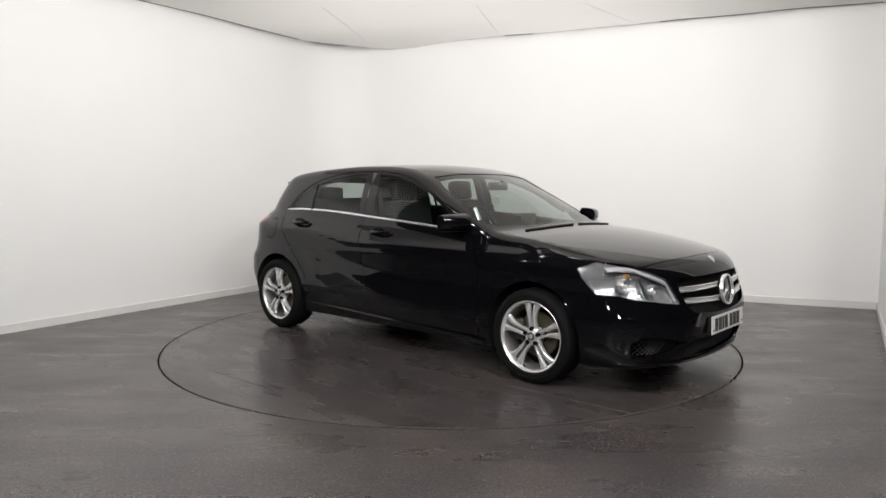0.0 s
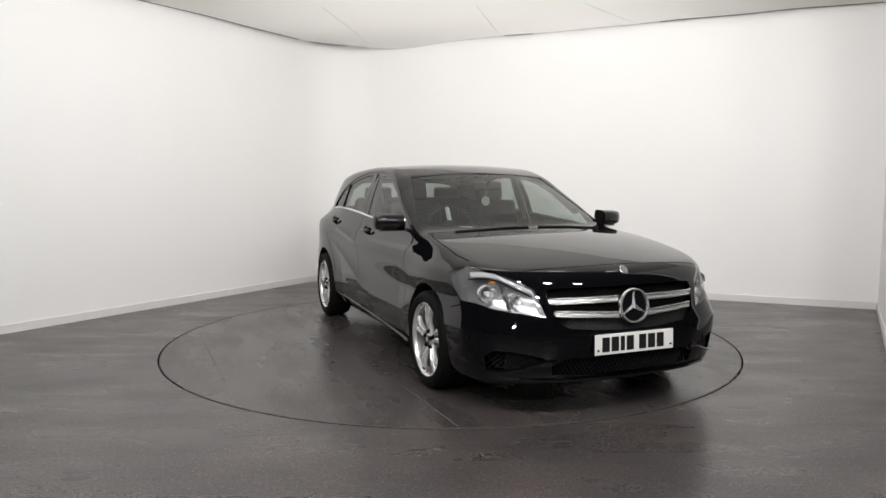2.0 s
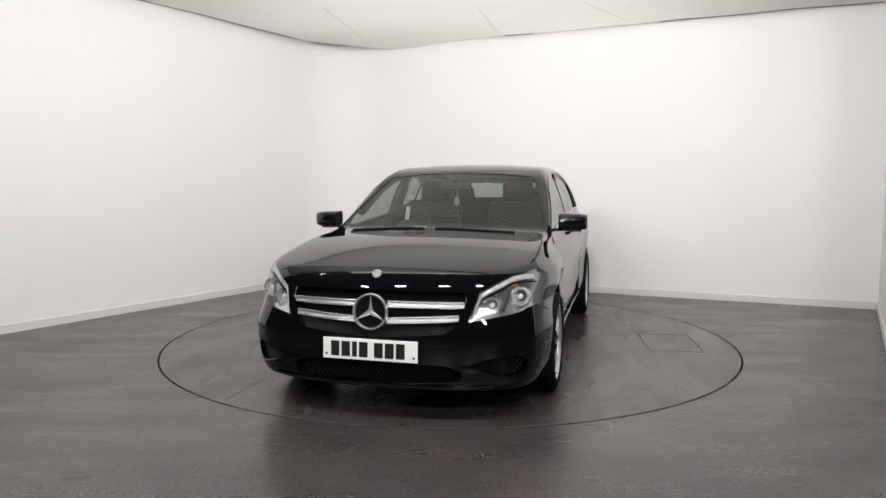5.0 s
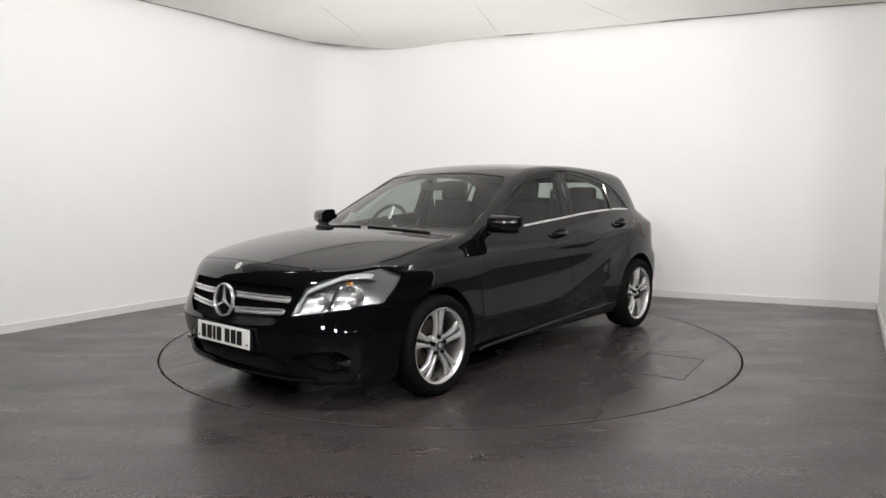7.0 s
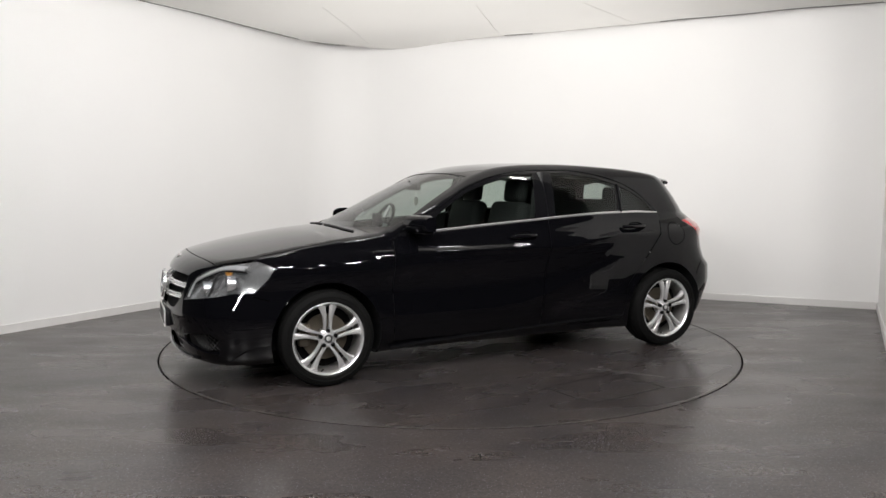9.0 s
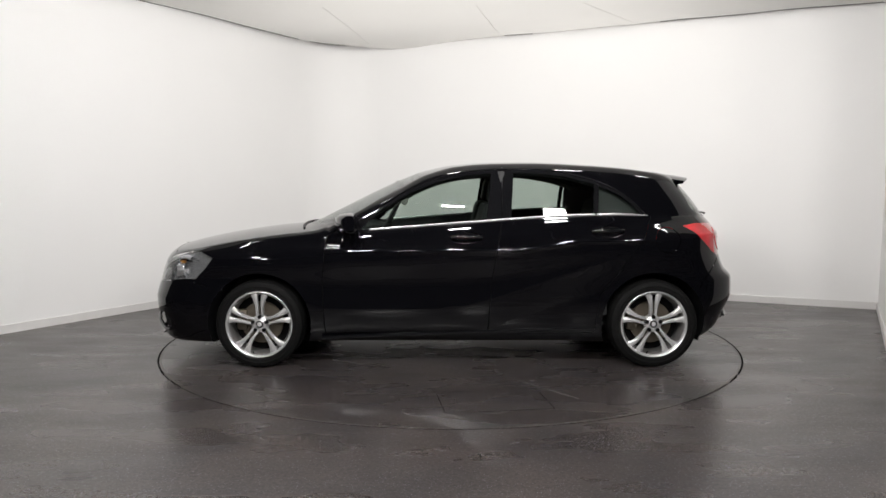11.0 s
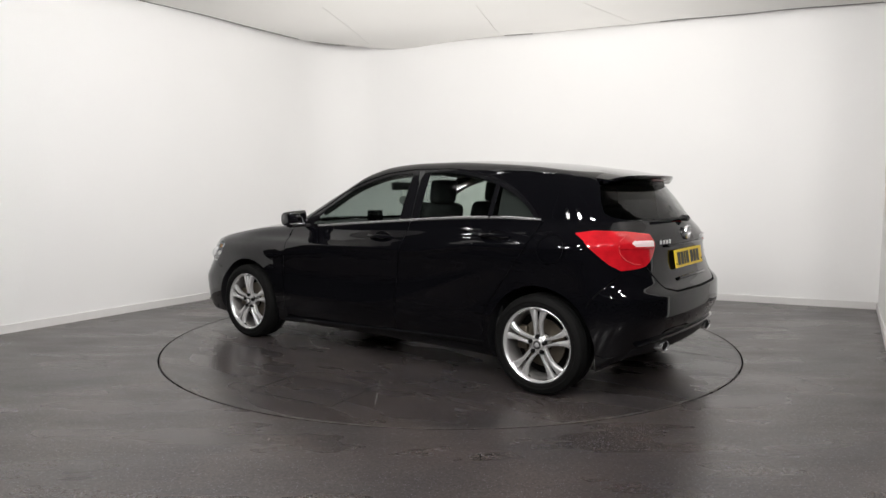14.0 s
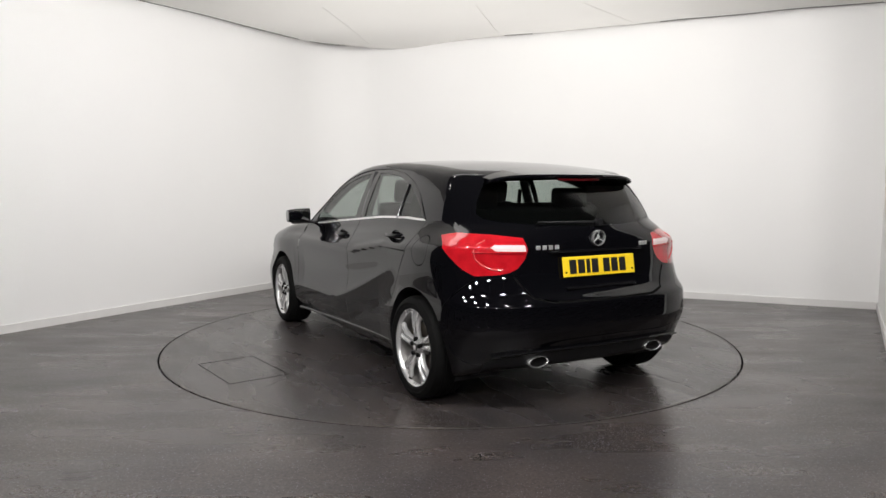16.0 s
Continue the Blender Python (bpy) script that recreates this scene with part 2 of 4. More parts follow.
def build_booth():
    mid = (END_L + END_R + CORNER_L + CORNER_R) / 4

    def out(a, b):
        d = (b - a).normalized()
        n = Vector((-d.y, d.x))
        return n if n.dot(mid - a) < 0 else -n

    oL, oB, oR = out(END_L, CORNER_L), out(CORNER_L, CORNER_R), out(CORNER_R, END_R)
    # the two long walls run into each other in a round cove
    along = (CORNER_R - CORNER_L).normalized()
    half = math.acos(along.dot(DIR_L)) / 2
    run = COVE_R / math.tan(half)
    centre = CORNER_L - oL * COVE_R + DIR_L * run
    a0, a1 = math.atan2(oL.y, oL.x), math.atan2(oB.y, oB.x)
    arc = [Vector((math.cos(a0 + (a1 - a0) * k / 20), math.sin(a0 + (a1 - a0) * k / 20))) for k in range(21)]
    west_end, north_end = CORNER_L + DIR_L * run, CORNER_L + along * run
    wall("wall_west", END_L, west_end, oL, 3.5, M_WALL, label="plain white painted studio wall with skirting")
    wall("wall_north", north_end, CORNER_R + along * 0.1, oB, 3.5, M_WALL, label="plain white painted studio back wall")
    cove = part("wall_corner", prism([centre + d * COVE_R for d in arc] + [centre + d * (COVE_R + 0.12) for d in arc[::-1]], -0.02, 3.5), M_WALL, angle=30)
    tagged(cove, "white painted wall bending round the studio corner", "wall", kind="structure")
    cove = part("baseboard", prism([centre + d * COVE_R for d in arc] + [centre + d * (COVE_R - 0.014) for d in arc[::-1]], 0.0, 0.072), M_SKIRT, angle=30)
    tagged(cove, "white skirting board bending round the corner", "baseboard", kind="structure")
    wall("wall_east", CORNER_R, END_R, oR, 3.5, M_WALL, label="plain white painted studio side wall")
    for a, b, o in ((END_L, west_end, oL), (north_end, CORNER_R, oB), (CORNER_R, END_R, oR)):
        bm = prism([a, b, b - o * 0.014, a - o * 0.014], 0.0, 0.072)
        tagged(part("baseboard", bm, M_SKIRT, smooth=False), "white skirting board along the wall foot", "baseboard", kind="structure")
    # floor with a round opening
    bm = bmesh.new()
    n = 128
    inner = [bm.verts.new(((TABLE_R + 0.007) * math.cos(2 * math.pi * i / n), (TABLE_R + 0.007) * math.sin(2 * math.pi * i / n), 0)) for i in range(n)]
    outer = [bm.verts.new((16 * math.cos(2 * math.pi * i / n), 16 * math.sin(2 * math.pi * i / n), 0)) for i in range(n)]
    for i in range(n):
        j = (i + 1) % n
        bm.faces.new((inner[i], outer[i], outer[j], inner[j]))
    tagged(part("floor", bm, M_FLOOR, smooth=False), "dark grey speckled vinyl studio floor, scuffed", "floor", kind="structure")
    bm = lathe([(TABLE_R - 0.05, -0.045), (TABLE_R + 0.007, -0.045), (TABLE_R + 0.007, -0.0005)], 128, "z")
    tagged(part("turntable_slot", bm, M_SLOT, smooth=False), "dark gap round the turntable", "floor gap", kind="structure")
    # sagging fabric ceiling
    bm = bmesh.new()
    nu, nv = 60, 40
    grid = []
    e0, e1 = CORNER_L + DIR_L * 5.1, CORNER_R + DIR_R * 3.1
    for i in range(nu + 1):
        u = i / nu
        row = []
        for j in range(nv + 1):
            v = j / nv
            p = CORNER_L.lerp(CORNER_R, u).lerp(e0.lerp(e1, u), v)
            fall = min(1.0, u / 0.3)
            sag = -0.022 + 0.052 * fall * fall * (3 - 2 * fall) - 0.015 * u + 0.065 * math.exp(-((u - 0.155) / 0.085) ** 2) * math.exp(-(v / 0.3) ** 2) + 0.04 * min(v, 0.6) * (1 - fall) + 0.05 * math.sin(math.pi * v) * fall
            rip = 0.012 * noise.noise(Vector((p.x * 1.3, p.y * 1.3, 0)))
            row.append(bm.verts.new((p.x, p.y, CEIL_Z + 0.005 - sag + rip)))
        grid.append(row)
    for i in range(nu):
        for j in range(nv):
            bm.faces.new((grid[i][j], grid[i][j + 1], grid[i + 1][j + 1], grid[i + 1][j]))
    ceil_pts = [[v.co.copy() for v in r] for r in grid]
    tagged(part("ceiling", bm, M_CEIL), "pale stretched fabric ceiling sagging near the corner", "ceiling", kind="structure")
    def fabric_strip(name, a, b, w, mat, label, drop=0.0):
        rows = []
        bm = bmesh.new()
        d = (Vector(b) - Vector(a)).normalized()
        n = Vector((-d.y, d.x)) * w / 2
        for k in range(25):
            p = Vector(a).lerp(Vector(b), k / 24)
            best = min((v for r in ceil_pts for v in r), key=lambda q: (q.x - p.x) ** 2 + (q.y - p.y) ** 2)
            z = best.z - 0.006 - drop
            rows.append([bm.verts.new((p.x + e * n.x, p.y + e * n.y, z - f)) for e, f in ((-1, 0), (0, 0.004), (1, 0))])
        for p, q in zip(rows, rows[1:]):
            for j in range(2):
                bm.faces.new((p[j], p[j + 1], q[j + 1], q[j]))
        tagged(part(name, bm, mat), label, "ceiling", kind="structure")

    for a, b in SEAMS:
        fabric_strip("ceiling_seam", a, b, 0.010, M_CEIL, "stitched seam in the fabric ceiling")
    base_b, base_l = CORNER_L - oB * 0.012, CORNER_L - oL * 0.012
    bend = [centre + d * (COVE_R - 0.012) for d in arc]
    gap_shades = [(bend[k], bend[k + 1]) for k in range(3, 12)] + [(base_b + along * 2.4, base_b + along * 2.75), (base_l + DIR_L * (run + 0.02), base_l + DIR_L * 4.9), (base_b + along * 4.2, base_b + along * 6.3)]
    # dark strips that paint the gap shadow along the ceiling edge
    for a, b in gap_shades:
        fabric_strip("ceiling_gap_shade", a, b, 0.018, M_GAP_SHADE, "dark strip painted as the shadow between fabric ceiling and wall", -0.004)
    # dark hall behind the camera
    hall = [Vector((-13, -12)), Vector((13, -12)), Vector((13, 9)), Vector((-13, 9))]
    for k, nm in enumerate(("hall_wall_south", "hall_wall_east", "hall_wall_north", "hall_wall_west")):
        a, b = hall[k], hall[(k + 1) % 4]
        d = (b - a).normalized()
        wall(nm, a, b, Vector((d.y, -d.x)), 5.0, M_HALL, label="plain dark hall wall")
    tagged(part("hall_ceiling", box((26, 21, 0.1), (0, -1.5, 5.05)), M_HALL, smooth=False), "plain dark hall ceiling", "ceiling", kind="structure")


def build_lamps():
    for k, (x, y, z) in enumerate(LAMPS):
        lamp = empty("ceiling_lamp", pose(x, y, z))
        tagged(lamp, "small white ceiling flood lamp", "lamp", "studio lamps")
        part("housing", box((0.30, 0.17, 0.08), (0, 0, 0.06), 0.015), M_LAMPBODY, lamp)
        part("stem", tube([(0, 0, 0.09), (0, 0, 2.1)], 0.012), M_LAMPBODY, lamp)
        d = bpy.data.lights.new("flood", "AREA")
        d.shape, d.size, d.size_y = "RECTANGLE", 0.26, 0.13
        d.energy = LAMP_POWER * (0.44 if y > -2 else 1.5 if y > -5 else 1.35) * (0.84 if x > 0.5 else 1.0)
        d.color = (1.0, 0.978, 0.955)
        ob = new("flood", d)
        ob.matrix_basis = look((x, y, z), (x * 1.1, y + 5.0, 2.3 if y > -2 else 1.0 if y > -5 else 0.0))


def build_overhead():
    """Broad unseen lamp panel, assumed above the translucent fabric to brighten the ceiling."""
    x, y, z = 0.2, 0.9, 4.3
    fix = empty("unseen_overhead_lamp", pose(x, y, z))
    tagged(fix, "unseen broad lamp panel added above the fabric ceiling to brighten it", "lamp")
    part("housing", box((4.8, 3.8, 0.06), (0, 0, 0.05), 0.02), M_LAMPBODY, fix)
    for sx in (-2.0, 2.0):
        part("stem", tube([(sx, 0, 0.07), (sx, 0, 0.71)], 0.012), M_LAMPBODY, fix)
    d = bpy.data.lights.new("panel", "AREA")
    d.shape, d.size, d.size_y = "RECTANGLE", 4.6, 3.6
    d.energy = OVERHEAD_POWER
    d.color = (1.0, 0.978, 0.955)
    new("panel", d).matrix_basis = look((x, y, z), (x, y + 0.001, 0))


build_booth()
build_lamps()
build_overhead()


def build_turntable():
    table = empty("turntable", pose(0, 0, 0))
    tagged(table, "round dark vinyl car turntable set flush in the floor", "turntable")
    n = 128
    bm = bmesh.new()
    top = [bm.verts.new(((TABLE_R - 0.006) * math.cos(2 * math.pi * i / n), (TABLE_R - 0.006) * math.sin(2 * math.pi * i / n), 0)) for i in range(n)]
    low = [bm.verts.new((v.co.x, v.co.y, -0.04)) for v in top]
    bm.faces.new(top)
    for i in range(n):
        bm.faces.new((low[i], low[(i + 1) % n], top[(i + 1) % n], top[i]))
    part("disc", bm, M_TABLE, table, smooth=False)
    # narrow ring, paler than the disc, just inside its edge
    part("rim_band", lathe([(TABLE_R - 0.024, 0.0006), (TABLE_R - 0.0065, 0.0006)], 128, "z"), M_PALE_EDGE, table, "paler ring along the edge of the turntable", smooth=False)
    hatch = [Vector(p) for p in ((-0.57, 1.91), (0.045, 1.995), (0.10, 1.60), (-0.515, 1.515))]

    def line(name, a, b, w, mat, h=0.0015):
        n = Vector((b - a).yx).normalized()
        n = Vector((n.x, -n.y)) * w / 2
        part(name, prism([a - n, b - n, b + n, a + n], 0.0002, h), mat, table, smooth=False)

    for k in range(4):
        line("hatch_groove", hatch[k], hatch[(k + 1) % 4], 0.004, M_SLOT)
    for a, b in (((1.2, -0.84), (2.07, -0.825)), ((-0.43, 1.34), (-0.74, 1.73)), ((-2.0, -0.6), (-1.1, -0.62)), ((-0.5, -1.9), (0.7, -1.86))):
        line("vinyl_seam", Vector(a), Vector(b), 0.005, M_MARK)
    return table


# ---------------- the car ----------------
def spline(knots):
    """Smooth monotone curve through (x, y) knots."""
    xs, ys = (np.array(v, float) for v in zip(*sorted(knots)))
    h, d = np.diff(xs), np.diff(ys) / np.diff(xs)
    m = np.empty(len(xs))
    m[0], m[-1] = d[0], d[-1]
    for i in range(1, len(xs) - 1):
        w1, w2 = 2 * h[i] + h[i - 1], h[i] + 2 * h[i - 1]
        m[i] = 0 if d[i - 1] * d[i] <= 0 else (w1 + w2) / (w1 / d[i - 1] + w2 / d[i])

    def f(x):
        x = np.asarray(x, float)
        i = np.clip(np.searchsorted(xs, x) - 1, 0, len(h) - 1)
        t = np.clip((x - xs[i]) / h[i], -2, 3)
        c = np.clip(t, 0, 1)
        y = (2 * c**3 - 3 * c**2 + 1) * ys[i] + (c**3 - 2 * c**2 + c) * h[i] * m[i] + (3 * c**2 - 2 * c**3) * ys[i + 1] + (c**3 - c**2) * h[i] * m[i + 1]
        return y + np.where(t < 0, t * h[i] * m[0], 0) + np.where(t > 1, (t - 1) * h[i] * m[-1], 0)

    return f


TOP = spline([(2.35, 0.66), (2.15, 0.785), (1.95, 0.845), (1.64, 0.905), (1.40, 0.938), (1.22, 0.955), (1.13, 0.968), (0.92, 1.062), (0.69, 1.176), (0.46, 1.283), (0.26, 1.358), (0.0, 1.41), (-0.27, 1.428), (-0.53, 1.431), (-0.88, 1.418), (-1.14, 1.400), (-1.4, 1.368), (-1.6, 1.335), (-1.9, 1.28)])
PLAN = spline([(2.3, 0.74), (2.0, 0.815), (1.7, 0.862), (1.38, 0.888), (0.95, 0.872), (0.4, 0.868), (-0.4, 0.872), (-0.95, 0.880), (-1.36, 0.892), (-1.7, 0.868), (-2.05, 0.81)])
BELT = spline([(2.2, 0.865), (1.5, 0.885), (0.85, 0.915), (-0.07, 0.98), (-0.84, 1.03), (-1.31, 1.04), (-2.0, 1.05)])
SIDE = spline([(0.12, -0.09), (0.20, -0.045), (0.30, -0.012), (0.42, -0.002), (0.62, -0.012), (0.78, -0.006), (0.84, -0.012), (0.90, -0.040), (0.965, -0.076), (1.0, -0.088), (1.15, -0.136), (1.30, -0.198), (1.40, -0.252), (1.5, -0.33)])
NOSE = spline([(0.12, 2.10), (0.20, 2.19), (0.30, 2.225), (0.45, 2.245), (0.60, 2.232), (0.70, 2.20), (0.78, 2.155), (0.9, 2.03), (1.1, 1.8)])
TAIL = spline([(0.15, -1.90), (0.27, -1.955), (0.36, -1.995), (0.50, -2.048), (0.60, -2.045), (0.68, -1.985), (0.80, -1.945), (0.95, -1.935), (1.03, -1.90), (1.15, -1.815), (1.28, -1.70), (1.45, -1.55)])


DROP = spline([(1.0, 0.40), (0.6, 0.402), (0.3, 0.408), (0.0, 0.425), (-0.19, 0.468), (-0.46, 0.556), (-0.65, 0.617), (-0.84, 0.679), (-1.02, 0.74), (-1.2, 0.80)])


def smax(a, b, k):
    h = np.clip(0.5 + 0.5 * (a - b) / k, 0, 1)
    return b + (a - b) * h + k * h * (1 - h)


def field(p):
    """Negative inside the body; p is an array of points with y at the right or left."""
    x, y, z = p[..., 0], np.abs(p[..., 1]), p[..., 2]
    top = (z - (TOP(x + 0.3 * y * y * np.clip((x + 0.1) * 2, 0, 1)) - np.where(x > 0.9, 0.05, 0.075) * y * y)) * 0.9
    zr = z - (BELT(x) - 1.0) * np.clip((z - 0.45) / 0.4, 0, 1) * (1 - 0.8 * np.clip((z - BELT(x)) / 0.3, 0, 1))
    # hollow door flank between the shoulder and the falling crease, tucked in below it
    d = z - DROP(x)
    reach_up = np.clip(0.80 - DROP(x), 0.05, 1)
    part_way = np.clip(d / reach_up, 0, 1)
    along = np.clip((1.02 - x) / 0.25, 0, 1) * np.clip((x + 1.15) / 0.35, 0, 1)
    hollow = 0.013 * (reach_up / 0.4) * 6.75 * part_way * (1 - part_way) ** 2
    tuck = 0.13 * np.clip(0.5 * (np.sqrt(d * d + 0.0001) - d), 0, 0.2)
    shoulder = 0.010 * np.exp(-(((z - (0.812 + 0.07 * np.clip((-0.4 - x) / 0.5, 0, 1))) / 0.022) ** 2)) * np.clip((1.3 - x) / 0.3, 0, 1) * np.clip((x + 1.5) / 0.3, 0, 1)
    low = np.clip((0.62 - z) / 0.15, 0, 1)
    flare = 0.022 * np.exp(-(((x - 1.7) / 0.30) ** 2)) * low
    # the roof end narrows towards the tail
    upper = np.clip((z - 0.92) / 0.12, 0, 1)
    taper = 0.075 * np.clip((-0.95 - x) / 0.75, 0, 1.2) ** 1.4 * upper
    side = y - (PLAN(x) + SIDE(zr) - along * (hollow + tuck) + shoulder + flare - taper)
    front = x - (NOSE(z) - (0.34 - 0.12 * low) * y * y - 0.11 * (y / 0.8) ** 6)
    rear = (TAIL(z) + (0.15 + 0.27 * upper) * y * y + 0.10 * (y / 0.80) ** 6) - x
    f = smax(smax(front, side, 0.12 - 0.05 * low), smax(rear, side, 0.12), 0.02)
    f = smax(f, top, 0.048)
    return smax(f, 0.165 + 0.09 * np.clip((-1.62 - x) / 0.22, 0, 1) - z, 0.04)


def body_grid():
    """Half of the body as rings of points found along rays from a spine."""
    n_phi, z0 = 150, 0.62
    phi = np.linspace(-math.pi / 2, math.pi / 2, n_phi + 1)
    rows = []
    for a in np.linspace(math.pi / 2, 0, 52)[:-1]:
        rows.append((-1.35, -math.sin(a), math.cos(a)))
    for s in np.linspace(-1.35, 1.35, 130):
        rows.append((s, 0.0, 1.0))
    for a in np.linspace(0, math.pi / 2, 52)[1:]:
        rows.append((1.35, math.sin(a), math.cos(a)))
    r = np.array(rows)
    org = np.zeros((len(rows), n_phi + 1, 3))
    org[..., 0], org[..., 2] = r[:, None, 0], z0
    way = np.zeros_like(org)
    way[..., 0] = r[:, None, 1]
    way[..., 1] = r[:, None, 2] * np.cos(phi)[None]
    way[..., 2] = r[:, None, 2] * np.sin(phi)[None]
    lo, hi = np.zeros(org.shape[:2]), np.full(org.shape[:2], 1.3)
    for _ in range(34):
        mid = (lo + hi) / 2
        inside = field(org + way * mid[..., None]) < 0
        lo, hi = np.where(inside, mid, lo), np.where(inside, hi, mid)
    return org + way * lo[..., None]


def slope(p, e=0.003):
    g = np.stack([field(p + e * np.eye(3)[k]) - field(p - e * np.eye(3)[k]) for k in range(3)], -1)
    return g / np.linalg.norm(g, axis=-1, keepdims=True)


def inside_poly(poly, a, b):
    hit = False
    for (x0, y0), (x1, y1) in zip(poly, poly[1:] + poly[:1]):
        if (y0 > b) != (y1 > b) and a < (x1 - x0) * (b - y0) / (y1 - y0) + x0:
            hit = not hit
    return hit


AXES = {"side": (0, 2), "long": (0, 2), "front": (1, 2), "rear": (1, 2), "top": (0, 1)}
NEAR = {"side": lambda c: c.y > 0.3, "long": lambda c: True, "front": lambda c: c.x > 0.05, "rear": lambda c: c.x < -1.3, "top": lambda c: c.z > 0.6}


def cut(bm, tag, conditions, number, only=None):
    """Give the faces inside all the outlines the number, splitting faces along the outlines."""
    for view, poly in conditions:
        a, b = AXES[view]
        lo = (min(q[0] for q in poly) - 0.05, min(q[1] for q in poly) - 0.05)
        hi = (max(q[0] for q in poly) + 0.05, max(q[1] for q in poly) + 0.05)
        cand = []
        for f in bm.faces:
            c = f.calc_center_median()
            if lo[0] < c[a] < hi[0] and lo[1] < c[b] < hi[1] and NEAR[view](c):
                cand.append(f)
        for p, q in zip(poly, poly[1:] + poly[:1]):
            d = Vector((q[0] - p[0], q[1] - p[1]))
            if d.length < 1e-6:
                continue
            l = d.length
            d /= l
            near = []
            for f in cand:
                c = f.calc_center_median()
                w = Vector((c[a] - p[0], c[b] - p[1]))
                if -0.05 < w.dot(d) < l + 0.05 and abs(w.x * d.y - w.y * d.x) < 0.05:
                    near.append(f)
            if not near:
                continue
            co, no = Vector((0, 0, 0)), Vector((0, 0, 0))
            co[a], co[b], no[a], no[b] = p[0], p[1], -d.y, d.x
            es = {e for f in near for e in f.edges}
            vs = {v for f in near for v in f.verts}
            r = bmesh.ops.bisect_plane(bm, geom=near + list(es) + list(vs), dist=1e-5, plane_co=co, plane_no=no)
            cand = list({f for f in cand if f.is_valid} | {f for f in r["geom"] if isinstance(f, bmesh.types.BMFace)})
    for f in bm.faces:
        c = f.calc_center_median()
        if all(NEAR[v](c) and inside_poly(poly, c[AXES[v][0]], c[AXES[v][1]]) for v, poly in conditions):
            if only is None or f[tag] in only:
                f[tag] = number


def strip(line, width=0.006):
    """A thin closed outline round an open line."""
    pts = [Vector(p) for p in line]
    left, right = [], []
    for i, p in enumerate(pts):
        d = (pts[min(i + 1, len(pts) - 1)] - pts[max(i - 1, 0)]).normalized()
        n = Vector((-d.y, d.x)) * width / 2
        left.append(tuple(p + n))
        right.append(tuple(p - n))
    return left + right[::-1]


WHEELS = ((1.35, 0.352), (-1.35, 0.356))
HUB_Z = 0.303
NUM = dict(body_shell=0, bonnet=1, front_door=2, rear_door=3, front_side_window=4, rear_side_window=5, quarter_window=6, windscreen=7, headlight_lens=8, tail_light=9, rear_window=10, tailgate=11, front_bumper=12, rear_bumper=13, panel_gap=14, hole=15, window_frame=17, diffuser=18, reversing_lens=19)


